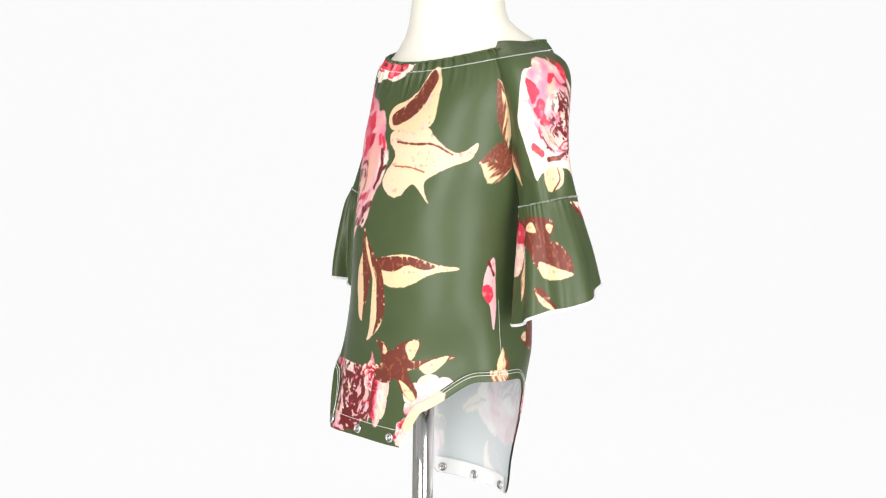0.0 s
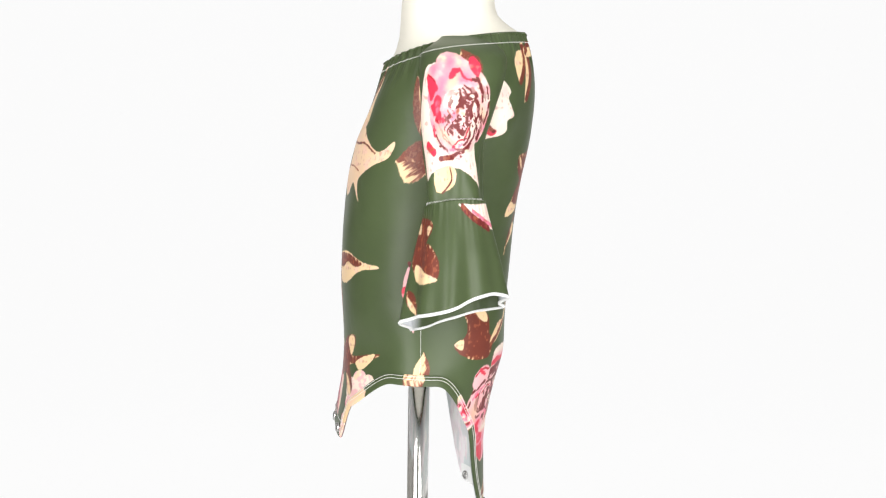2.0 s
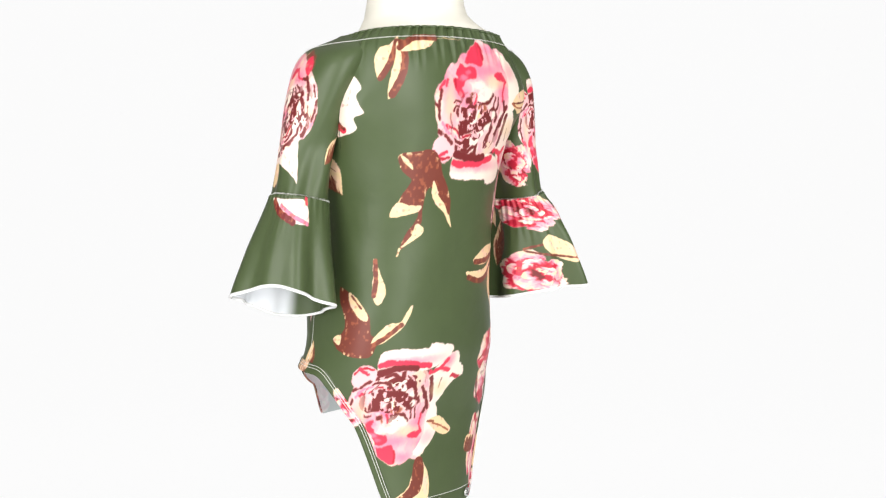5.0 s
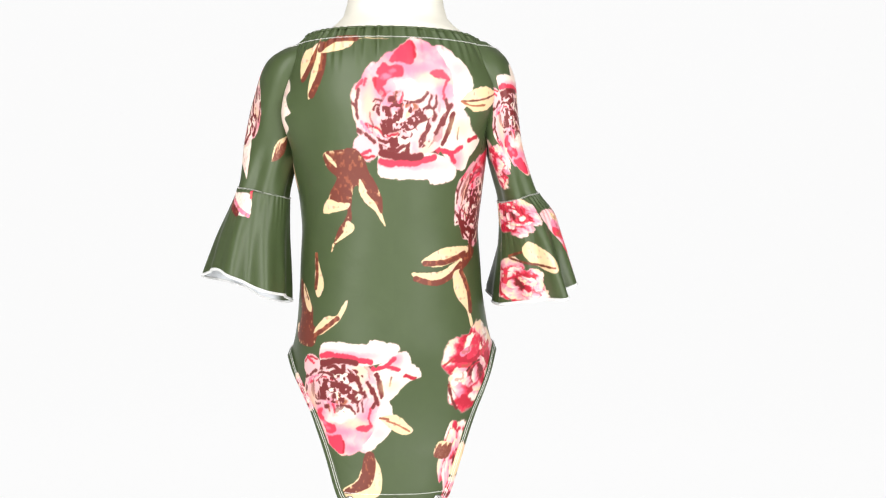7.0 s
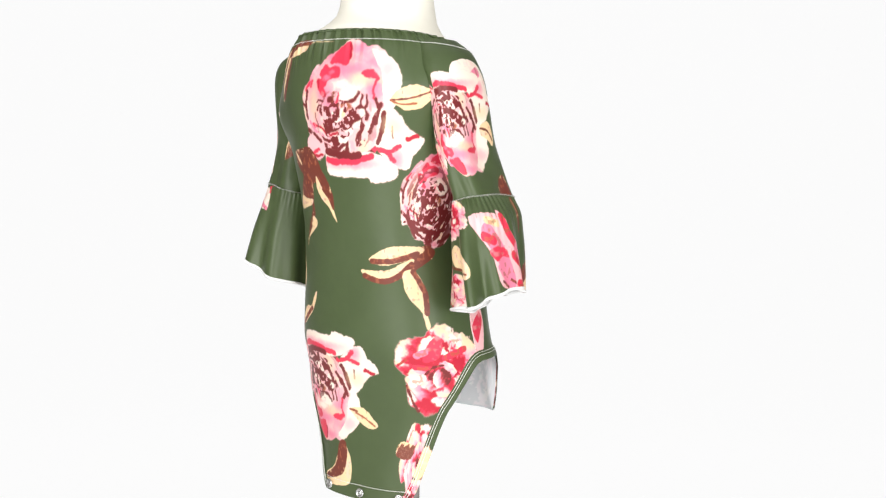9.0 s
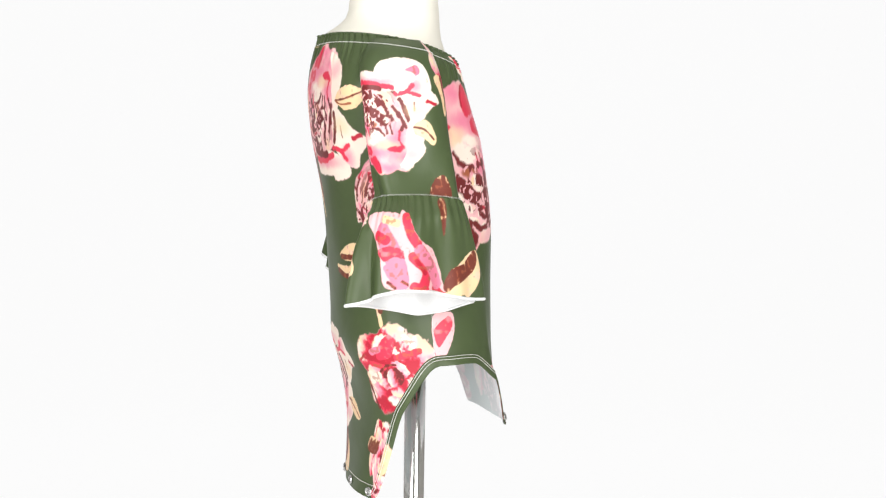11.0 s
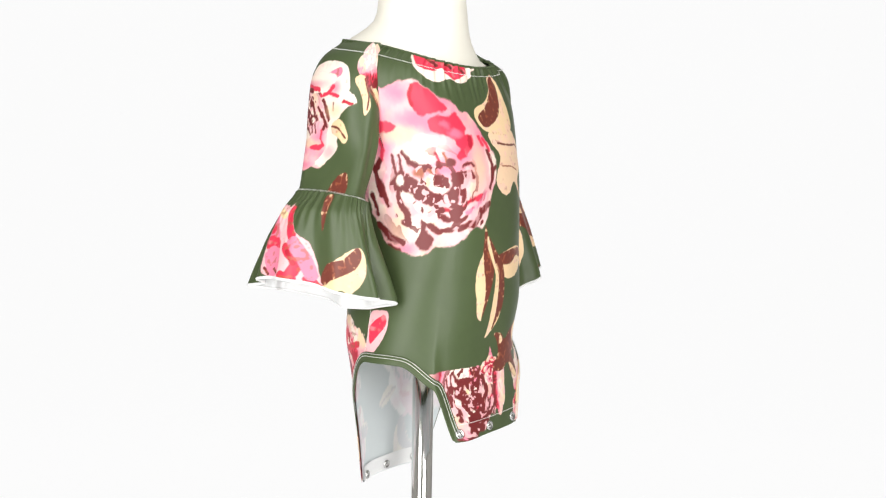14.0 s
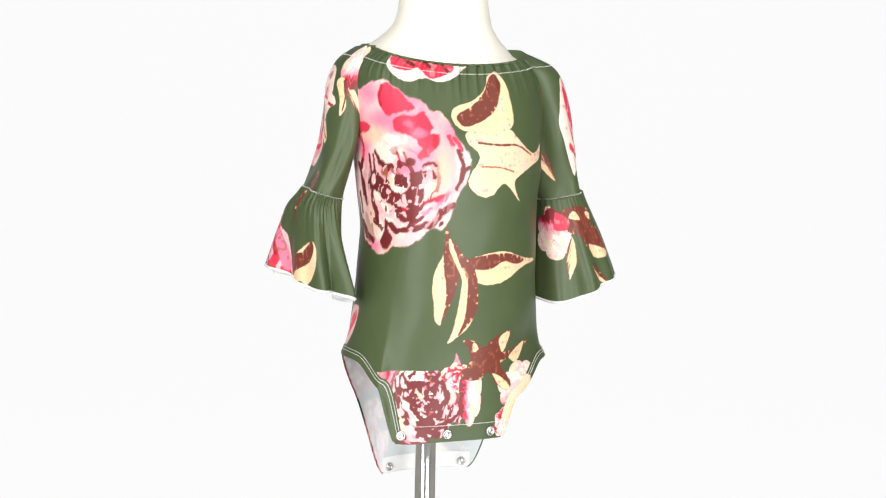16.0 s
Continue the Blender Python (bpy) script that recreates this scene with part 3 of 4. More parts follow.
def body_motifs(p):
    p.bloom(peony, -85, -33, 76, 90, 0, 0, 0.16)
    p.bloom(peony, -304, 33, -46, 63, 0, 1, -0.01, skirt=True)
    p.bloom(peony, 249, -286, -46, -57, 0, 4, 0.13, skirt=True)
    p.bloom(peony, -44, -262, 44, 60, 0, 2, dark=1.0)
    p.fill(GREEN, (-110, -247, -70, -247, -30, -247, -16, -247, -16, -190, -110, -190))
    p.bloom(peony, -208, -62, -34, 52, -12, 6, dark=1.0)
    p.bloom(bud, -10, -254, 15, 16, 0, 5)
    p.bloom(petal_pair, 4, -274, 30, 12, 90, 1)
    p.bloom(petal_pair, 65, -268, 27, 24, 200, 6)
    p.bloom(bud, 47, -307, 18, 18, 0, 8)
    p.leaf(141, -26, 101, -23, 40, 0, 0.9, 0.55, 12)
    p.leaf(98, 59, 129, -9, 20, 0.1, 0.5, 0.5, 13)
    p.leaf(142, -253, 145, -216, 16, 0, 0.6, 0.5, 14)
    # pale petal behind the arm
    p.fill(WHITE, (177, 60, 192, 58, 201, 47, 197, 39, 203, 28, 206, 22, 197, 18, 200, 8, 195, 3, 188, 1, 175, 1, 167, 25, 170, 46))
    p.stroke(CORAL, 7, (177, 10, 186, 6))
    p.stroke(MAROON, 3, (179, 13, 187, 7))
    p.leaf(163, 42, 115, 94, 22, 0, 0.9, 0.5, 16)
    p.leaf(163, 4, 150, 51, 16, 0, 0.35, 0.5, 17)
    p.leaf(148, -20, 181, -59, 26, 0.1, 0.5, 0.55, 18)
    p.bloom(bud, -239, -356, 22, 54, 0, 15)
    p.leaf(-266, -346, -244, -333, 20, 0, 0.9, 0.5, 37)
    p.bloom(bud, 216, -313, 14, 28, 30, 17)
    # bloom on the hip, cut by the leg binding
    p.bloom(bud, -212, -250, 52, 52, 0, 7)
    p.fill(CORAL, (-224, -216, -213, -210, -210, -224, -219, -236, -234, -237))
    p.stroke(CORAL, 7, (-208, -234, -182, -226))
    p.stroke(CORAL, 6, (-243, -244, -226, -246))
    p.stroke(WHITE, 8, (-236, -256, -248, -264))
    p.stroke(WHITE, 7, (-198, -212, -188, -220))
    p.stroke(MAROON, 3, (-254, -266, -248, -284, -242, -294))
    p.stroke(RED, 3, (-260, -242, -251, -236))
    p.stroke(PINK, 7, (-239, -231, -230, -227))
    p.stroke(MAROON, 2.5, (-233, -252, -222, -244, -211, -242))
    # petals at the side seams
    p.fill(BLUSH, (-165, -190, -153, -186, -141, -188, -141, -209, -154, -232, -164, -230, -166, -214))
    p.fill(CORAL, (-164, -204, -146, -190, -142, -200, -151, -213, -160, -222))
    p.fill(BLUSH, (122, -148, 126, -132, 134, -122, 137, -130, 138, -156, 138, -176, 133, -197, 130, -172, 124, -161))
    p.fill(CORAL, (121, -152, 130, -150, 135, -161, 129, -169, 123, -163))
    p.stroke(MAROON, 3, (128, -126, 135, -140))
    # loose tulip petals on the breast
    p.fill(PEACH, (-1, 7, 25, 7, 42, 10, 54, -1, 72, -14, 85, -13, 94, -5, 96, -9, 92, -21, 78, -27, 68, -32, 51, -43, 51, -54, 58, -67, 45, -54, 34, -48, 23, -60, 8, -61, -6, -45, 8, -20, -4, -4))
    p.stroke(BROWN, 2.2, (8, -5, 32, -7, 52, -7, 73, -17))
    p.stroke(RUST, 1.6, (10, -30, 31, -31, 47, -35))
    p.fill(CREAM, (36, 72, 43, 55, 44, 39, 46, 21, 42, 10, 22, 4, -6, 8, -16, 20, -12, 32, 7, 40, 20, 53, 25, 67))
    p.fill(BROWN, (31, 70, 37, 61, 34, 46, 29, 32, 16, 19, -4, 12, -11, 23, 5, 34, 18, 48, 24, 61), mottle=1)
    # three leaves hanging under the large bloom
    p.fill(CREAM, (-8, -131, 8, -124, 39, -120, 58, -125, 72, -129, 92, -131, 94, -134, 75, -136, 61, -141, 43, -151, 27, -155, 10, -154, -4, -144))
    p.fill(BROWN, (-10, -129, 20, -123, 48, -123, 70, -130, 58, -135, 39, -131, 20, -139, -5, -137), mottle=1)
    p.fill(CREAM, (-29, -96, -24, -118, -16, -140, -19, -161, -23, -179, -29, -191, -31, -198, -37, -190, -39, -175, -42, -165, -42, -150, -38, -135, -32, -123, -31, -109))
    p.fill(BROWN, (-29, -94, -22, -118, -14, -140, -17, -161, -23, -179, -29, -195, -27, -173, -28, -154, -31, -136, -32, -117), mottle=1)
    p.fill(CREAM, (-25, -106, -11, -125, 1, -138, 6, -157, 6, -176, 3, -194, -6, -206, -21, -218, -17, -205, -14, -186, -12, -168, -11, -149, -18, -133, -25, -118))
    p.fill(BROWN, (-24, -106, -10, -123, 3, -138, 8, -160, 7, -185, -3, -200, -11, -210, -5, -190, -4, -168, -5, -150, -13, -134), mottle=1)
    # brown leaf spray over the front flap
    p.fill(BROWN, (-5, -215, 8, -216, 16, -224, 27, -215, 43, -208, 52, -208, 50, -219, 42, -230, 56, -229, 73, -225, 90, -223, 78, -230, 65, -239, 51, -238, 39, -241, 39, -247, 51, -263, 47, -273, 31, -263, 24, -252, 10, -259, -7, -254, 3, -239, 1, -225), mottle=1)
    p.fill(CREAM, (50, -237, 63, -229, 82, -224, 69, -239, 58, -243))
    p.fill(CREAM, (28, -253, 37, -257, 46, -264, 50, -272, 39, -269))
    p.fill(CREAM, (35, -217, 41, -210, 50, -209, 48, -219, 40, -231))
    p.fill(CREAM, (6, -218, 12, -224, 6, -228))
    # leaf pairs under the back of the neck
    p.fill(CREAM, (236, 98, 229, 90, 219, 87, 213, 77, 213, 67, 218, 54, 223, 61, 228, 72, 235, 83))
    p.stroke(BROWN, 6, (235, 93, 231, 78, 224, 64, 219, 57))
    p.fill(CREAM, (236, 93, 243, 85, 245, 72, 242, 57, 233, 42, 226, 37, 227, 52, 231, 67, 234, 80))
    p.stroke(BROWN, 7, (240, 92, 243, 77, 239, 58, 230, 41))
    p.fill(CREAM, (238, 84, 248, 95, 274, 98, 286, 98, 306, 98, 279, 98, 268, 89, 254, 85))
    p.stroke(BROWN, 6, (238, 87, 253, 97, 274, 98))
    # brown spray on the back
    p.fill(BROWN, (241, -17, 259, -14, 273, -12, 281, -19, 286, -28, 289, -37, 296, -51, 300, -65, 299, -77, 291, -70, 282, -60, 276, -50, 270, -57, 267, -75, 267, -86, 259, -95, 251, -109, 245, -113, 251, -97, 262, -81, 260, -72, 247, -76, 233, -78, 241, -65, 247, -55, 255, -43, 248, -36, 243, -29), mottle=1)
    p.fill(CREAM, (279, -43, 284, -53, 295, -69, 300, -81, 303, -92, 299, -87, 293, -77, 283, -68, 277, -56))
    p.fill(CREAM, (240, -66, 252, -68, 266, -69, 262, -75, 246, -79, 233, -80))
    p.fill(CREAM, (261, -87, 269, -91, 268, -98, 255, -107, 246, -111, 257, -99))
    p.fill(CREAM, (242, -18, 252, -24, 256, -32, 248, -26))
    p.stroke(BROWN, 3, (286, -57, 294, -67, 299, -77))
    p.stroke(CREAM, 2, (245, -113, 243, -120))
    # three leaves beside it
    p.fill(BROWN, (-240, -123, -217, -113, -208, -123, -227, -137, -239, -141), mottle=1)
    p.fill(CREAM, (-282, -129, -267, -119, -249, -114, -220, -116, -232, -126, -253, -133, -270, -135))
    p.stroke(BROWN, 6, (-278, -131, -256, -130, -228, -122))
    p.fill(CREAM, (-293, -141, -277, -141, -259, -139, -243, -131, -232, -128, -240, -143, -256, -151, -271, -154, -283, -151))
    p.stroke(BROWN, 6, (-288, -147, -270, -152, -253, -148, -235, -133))
    p.fill(CREAM, (-245, -143, -234, -139, -224, -153, -221, -172, -223, -187, -221, -200, -225, -202, -228, -185, -237, -174, -244, -161))
    p.stroke(BROWN, 6, (-234, -141, -223, -163, -223, -185))
    # leaf spray over the lower back
    p.fill(BROWN, (183, -155, 193, -159, 208, -169, 217, -179, 221, -187, 223, -201, 230, -207, 225, -223, 215, -226, 200, -225, 185, -219, 178, -210, 190, -201, 192, -187, 184, -171), mottle=1)
    p.fill(CREAM, (195, -159, 206, -167, 217, -181, 216, -188, 206, -183, 196, -170))
    p.fill(CREAM, (223, -211, 230, -199, 241, -190, 252, -188, 260, -174, 264, -173, 257, -191, 247, -201, 235, -210))
    p.fill(CREAM, (219, -123, 226, -136, 234, -155, 231, -168, 225, -170, 220, -158, 220, -142))
    p.fill(CREAM, (178, -209, 188, -204, 187, -215))
    p.stroke(BROWN, 5, (224, -213, 239, -203, 253, -191))
    p.stroke(BROWN, 5, (221, -125, 223, -145, 222, -161))
    p.stroke(BROWN, 2, (198, -163, 210, -175))
    # leaves beside the two back blooms, and on the back flap
    p.fill(CREAM, (-250, 41, -242, 49, -229, 53, -217, 49, -206, 46, -214, 38, -224, 29, -237, 27, -244, 31, -250, 35))
    p.stroke(BROWN, 2, (-251, 37, -234, 39, -215, 46))
    p.stroke(RUST, 2, (-251, 37, -241, 33, -228, 34))
    p.fill(CREAM, (295, -301, 309, -298, 317, -301, 325, -308, 333, -317, 323, -321, 311, -317, 301, -309))
    p.stroke(BROWN, 3, (295, -302, 304, -303))
    p.stroke(RUST, 2, (303, -305, 317, -311, 328, -317))
    p.fill(CREAM, (284, -341, 295, -357, 297, -373, 293, -388, 274, -393, 257, -393, 249, -385, 268, -371, 274, -358))
    p.fill(BROWN, (279, -341, 288, -341, 290, -360, 283, -378, 261, -387, 250, -385, 269, -372, 274, -358), mottle=1)
    # bloom cut by the front of the neck
    p.fill(WHITE, (-81, 74, -71, 65, -56, 59, -40, 63, -25, 59, -11, 64, 0, 74, 10, 83, -3, 86, -23, 89, -89, 97, -90, 87))
    p.fill(CORAL, (-92, 96, -58, 88, -36, 87, -14, 79, -11, 72, -24, 65, -35, 63, -48, 74, -57, 71, -71, 73, -81, 79))
    p.stroke(MAROON, 3, (-80, 89, -54, 77))
    p.stroke(MAROON, 3, (-47, 85, -36, 75))
    p.stroke(MAROON, 3, (-27, 81, -17, 71))


def sleeve_motifs(p, side):
    if side > 0:
        p.leaf(-19, -47, -51, -5, 17, 0, 0.5, 0.5, 2)
        p.leaf(84, 49, 63, 85, 24, 0, 1.1, 0.5, 3)
        p.leaf(-135, -28, -117, 0, 18, 0, 0.8, 0.5, 6)
        p.fill(WHITE, (18, -38, 8, -4, 1, 18, 8, 38, 20, 60, 29, 70, 57, 72, 69, 72, 76, 60, 83, 40, 97, 2, 107, -44, 102, -42, 87, -34, 66, -28, 34, -32, 24, -38))
        p.bloom(peony, 64, 25, -40, 48, 55, 9, -0.1, dark=0.3)
        p.fill(CREAM, (36, -30, 59, -26, 68, -32, 66, -42, 57, -48, 37, -52, 33, -46, 32, -38))
        p.stroke(BROWN, 2, (58, -28, 60, -40, 43, -52))
        p.fill(CORAL, (71, 74, 75, 78, 81, 74, 85, 66, 83, 58, 75, 64))
        p.stroke(CORAL, 8, (22, -8, 33, -14))
        p.stroke(MAROON, 5, (42, -20, 64, -18))
    else:
        p.bloom(bud, 100, -26, 34, 26, 0, 3)
        p.leaf(-29, 59, 29, 22, 12, 0.2, 0.4, 0.5, 3)
        p.bloom(petal_pair, -13, 75, 23, 24, 190, 14)
        p.fill(WHITE, (-113, 44, -110, 64, -104, 74, -93, 78, -82, 80, -72, 80, -54, 76, -46, 64, -46, 48, -57, 38, -63, 24, -76, 22, -93, 36))
        p.stroke(MAROON, 5, (-86, 58, -69, 52))
        p.stroke(PINK, 10, (-73, 62, -61, 68))
        p.bloom(peony, -122, 10, -46, -46, 0, 4, skirt=True)
        p.fill(CREAM, (-69, 12, -62, 17, -54, 16, -47, 0, -51, -8, -59, -2, -69, 4))
        p.stroke(BROWN, 2, (-69, 10, -59, 8, -50, -2))
        p.fill(BROWN, (-63, -58, -53, -42, -42, -38, -37, -50, -39, -60, -53, -60), mottle=1)
        p.fill(CREAM, (-39, 60, -26, 64, -19, 48, -13, 32, -25, 22, -29, 42))
        p.stroke(BROWN, 3, (-24, 60, -17, 42, -20, 28))


def flounce_motifs(p, side):
    if side > 0:
        p.leaf(125, -172, 151, -176, 8, 0, 0.1, 0.5, 10)
        p.bloom(bud, -50, -91, 11, 16, 0, 6)
        p.bloom(petal_pair, -45, -109, 32, 26, 0, 9)
        p.leaf(-16, -112, -31, -161, 14, 0, 0.3, 0.5, 8)
        p.fill(WHITE, (88, -62, 116, -62, 152, -62, 164, -67, 169, -78, 168, -86, 141, -84, 114, -72))
        p.stroke(MAROON, 7, (96, -64, 114, -74, 144, -84))
        p.stroke(PINK, 4, (115, -68, 142, -78, 168, -86))
        p.stroke(CORAL, 5, (161, -62, 163, -66))
        p.fill(BROWN, (-35, -88, -6, -78, 37, -78, 41, -88, 31, -98, 43, -100, 59, -114, 58, -130, 40, -132, 17, -132, 3, -120, -5, -110, -25, -104), mottle=1)
        p.fill(CREAM, (11, -120, 34, -124, 59, -130, 34, -136, 15, -134))
        p.fill(CREAM, (-13, -90, 2, -82, 9, -92))
        p.fill(CREAM, (28, -84, 40, -84, 33, -92))
        p.fill(BROWN, (5, -144, 14, -146, 27, -158, 32, -164, 16, -162, 6, -154), mottle=1)
        p.fill(CREAM, (6, -150, 13, -154, 28, -164, 14, -162))
        p.fill(CORAL, (-40, -92, -35, -84, -13, -92, -23, -104, -44, -104))
        p.stroke(WHITE, 4, (-44, -108, -48, -124))
    else:
        p.leaf(70, -70, 79, -102, 12, 0, 0.4, 0.4, 7)
        p.bloom(bud, 134, -79, 57, 22, 0, 7)
        p.bloom(bud, 128, -151, 43, 26, 0, 2)
        p.leaf(82, -146, 89, -93, 17, 0, 0.9, 0.5, 9)
        p.fill(BLUSH, (-171, -78, -115, -76, -109, -104, -108, -126, -104, -144, -130, -144, -139, -110))
        p.stroke(PINK, 18, (-140, -92, -124, -112, -116, -138))
        p.stroke(CORAL, 9, (-146, -96, -132, -100))
        p.stroke(CREAM, 7, (-140, -80, -122, -84))
        p.fill(CORAL, (-140, -110, -127, -106, -113, -110, -110, -118, -123, -116, -132, -120))
        p.stroke(MAROON, 3, (-127, -140, -121, -145))
        p.stroke(MAROON, 3, (-117, -138, -109, -142))
        p.stroke(PINK, 6, (-129, -126, -120, -138, -111, -126))
        p.fill(BLUSH, (-121, -74, -110, -78, -104, -90, -96, -101, -83, -110, -76, -126, -73, -140, -70, -158, -83, -160, -106, -155, -110, -126))
        p.stroke(CORAL, 9, (-114, -78, -107, -94, -100, -104))
        p.stroke(CORAL, 10, (-104, -116, -92, -130, -95, -142))
        p.stroke(CORAL, 8, (-104, -144, -95, -148))
        p.stroke(CORAL, 8, (-83, -148, -72, -158))
        p.stroke(PINK, 12, (-97, -110, -86, -127, -80, -144))
        p.stroke(RED, 4, (-101, -120, -94, -132))
        p.fill(CREAM, (140, -116, 150, -107, 168, -110, 186, -120, 190, -132, 180, -137, 160, -132, 146, -126))
        p.stroke(BROWN, 2.5, (139, -118, 118, -126, 184, -132))
        p.fill(BLUSH, (110, -162, 114, -136, 114, -138, 110, -160))
        p.stroke(CORAL, 5, (113, -139, 112, -152))
        p.fill(CREAM, (-71, -162, -66, -144, -57, -128, -30, -114, -23, -120, -26, -140, -35, -154, -44, -162, -54, -158, -66, -168))
        p.fill(BROWN, (-72, -148, -63, -131, -47, -126, -30, -114, -26, -120, -33, -134, -47, -142, -61, -148, -68, -154), mottle=1)
        p.fill(BROWN, (-74, -62, -63, -62, -65, -82, -69, -98, -72, -77), mottle=1)
        p.stroke(CORAL, 5, (140, -69, 132, -62))


# ---- building helpers ----
def sheet(name, X, Y, Z, mat, parent, label="", colors=None, closed=False):
    """A grid of points as one smooth mesh; rows go down, columns round."""
    rows, cols = X.shape
    mesh = bpy.data.meshes.new(name)
    co = np.stack([X, Y, Z + EYE], -1).reshape(-1, 3)
    i = np.arange(rows * cols).reshape(rows, cols)
    if closed:
        i = np.concatenate([i, i[:, :1]], 1)
    quads = np.stack([i[1:, :-1], i[1:, 1:], i[:-1, 1:], i[:-1, :-1]], -1).reshape(-1, 4)
    mesh.vertices.add(len(co))
    mesh.vertices.foreach_set("co", co.astype(np.float32).ravel())
    mesh.loops.add(quads.size)
    mesh.loops.foreach_set("vertex_index", quads.astype(np.int32).ravel())
    mesh.polygons.add(len(quads))
    mesh.polygons.foreach_set("loop_start", np.arange(0, quads.size, 4, dtype=np.int32))
    mesh.polygons.foreach_set("use_smooth", np.ones(len(quads), dtype=bool))
    mesh.update(calc_edges=True)
    if colors is not None:
        att = mesh.color_attributes.new("print", "FLOAT_COLOR", "POINT")
        att.data.foreach_set("color", np.concatenate([colors, np.ones((len(colors), 1))], 1).astype(np.float32).ravel())
    mesh.materials.append(mat)
    ob = new(name, mesh)
    ob.parent = parent
    return tagged(ob, label)


def part(name, bm, mat, parent, label=""):
    mesh = bpy.data.meshes.new(name)
    bm.to_mesh(mesh)
    bm.free()
    for p in mesh.polygons:
        p.use_smooth = True
    mesh.materials.append(mat)
    ob = new(name, mesh)
    ob.parent = parent
    return tagged(ob, label)


def thread(name, points, radius, mat, parent, label="", sides=5, closed=False):
    """A thin round cord along points (n x 3, from eye level)."""
    p = np.asarray(points, float)
    d = np.gradient(p, axis=0)
    d /= np.linalg.norm(d, axis=1)[:, None] + 1e-12
    ref = np.where(np.abs(d[:, 2:3]) > 0.9, np.array([[1.0, 0, 0]]), np.array([[0, 0, 1.0]]))
    a = np.cross(d, ref)
    a /= np.linalg.norm(a, axis=1)[:, None]
    b = np.cross(d, a)
    ang = np.linspace(0, 2 * math.pi, sides, endpoint=False)
    q = p[:, None, :] + radius * (a[:, None, :] * np.cos(ang)[None, :, None] + b[:, None, :] * np.sin(ang)[None, :, None])
    return sheet(name, q[..., 0], q[..., 1], q[..., 2], mat, parent, label, closed=True)


def lathe(bm, profile, cx=0.0, cy=0.0, steps=48, cap=True):
    rings = []
    for r, z in profile:
        rings.append([bm.verts.new((cx + r * math.cos(2 * math.pi * k / steps), cy + r * math.sin(2 * math.pi * k / steps), z)) for k in range(steps)])
    for lo, hi in zip(rings, rings[1:]):
        for k in range(steps):
            bm.faces.new((lo[k], lo[(k + 1) % steps], hi[(k + 1) % steps], hi[k]))
    if cap:
        bm.faces.new(rings[0][::-1])
        bm.faces.new(rings[-1])
    bmesh.ops.recalc_face_normals(bm, faces=bm.faces)
    return bm


# ---- the white studio ----
def studio():
    prof = []
    for k in np.linspace(1.0, 1.6, 6):
        prof.append((k, 0.004))
    for a in np.linspace(0, 90, 16)[1:]:
        prof.append((1.6 + 1.0 * math.sin(radians(a)), 1.004 - 1.0 * math.cos(radians(a))))
    prof.append((2.6, 1.5))
    prof = np.array(prof)
    X = np.tile(np.linspace(-1.78, 1.78, 24)[None, :], (len(prof), 1))
    Y, Z = np.tile(prof[:, :1], (1, 24)), np.tile(prof[:, 1:], (1, 24))
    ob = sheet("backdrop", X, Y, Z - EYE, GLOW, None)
    def slab(name, lo, hi, mat):
        bm = bmesh.new()
        bmesh.ops.create_cube(bm, size=1)
        for v in bm.verts:
            v.co = [lo[k] + (v.co[k] + 0.5) * (hi[k] - lo[k]) for k in range(3)]
        w = part(name, bm, mat, None)
        for f in w.data.polygons:
            f.use_smooth = False
        tagged(w, kind="structure")
    slab("floor", (-2.5, -4.2, -0.1), (2.5, 2.8, 0.0), PAPER)
    slab("wall_back", (-2.4, 2.7, 0.004), (2.4, 2.8, 3.2), STUDIO_WALL)
    slab("wall_left", (-2.5, -4.2, 0.004), (-2.4, 2.8, 3.2), STUDIO_WALL)
    slab("wall_right", (2.4, -4.2, 0.004), (2.5, 2.8, 3.2), STUDIO_WALL)
    slab("wall_behind", (-2.4, -4.2, 0.004), (2.4, -4.1, 3.2), STUDIO_WALL)
    slab("ceiling", (-2.5, -4.2, 3.2), (2.5, 2.8, 3.3), CEILING_WHITE)
    tagged(ob, "seamless white self-glowing studio backdrop sweeping into the floor", "backdrop", kind="structure")


studio()

# ---- the stand and the mannequin ----
POLE_X, POLE_Y = 0.010, 0.0
stand = tagged(new("display_stand"), "polished chrome pole stand carrying a torso mannequin", "stand")
part("pole", lathe(bmesh.new(), [(0.0122, 0.012), (0.0122, EYE - 0.20)], POLE_X, POLE_Y), CHROME, stand, "round polished chrome pole")
part("base_plate", lathe(bmesh.new(), [(0.13, 0.0), (0.135, 0.003), (0.132, 0.009), (0.03, 0.013), (0.02, 0.03)], POLE_X, POLE_Y), CHROME, stand, "flat round chrome base")


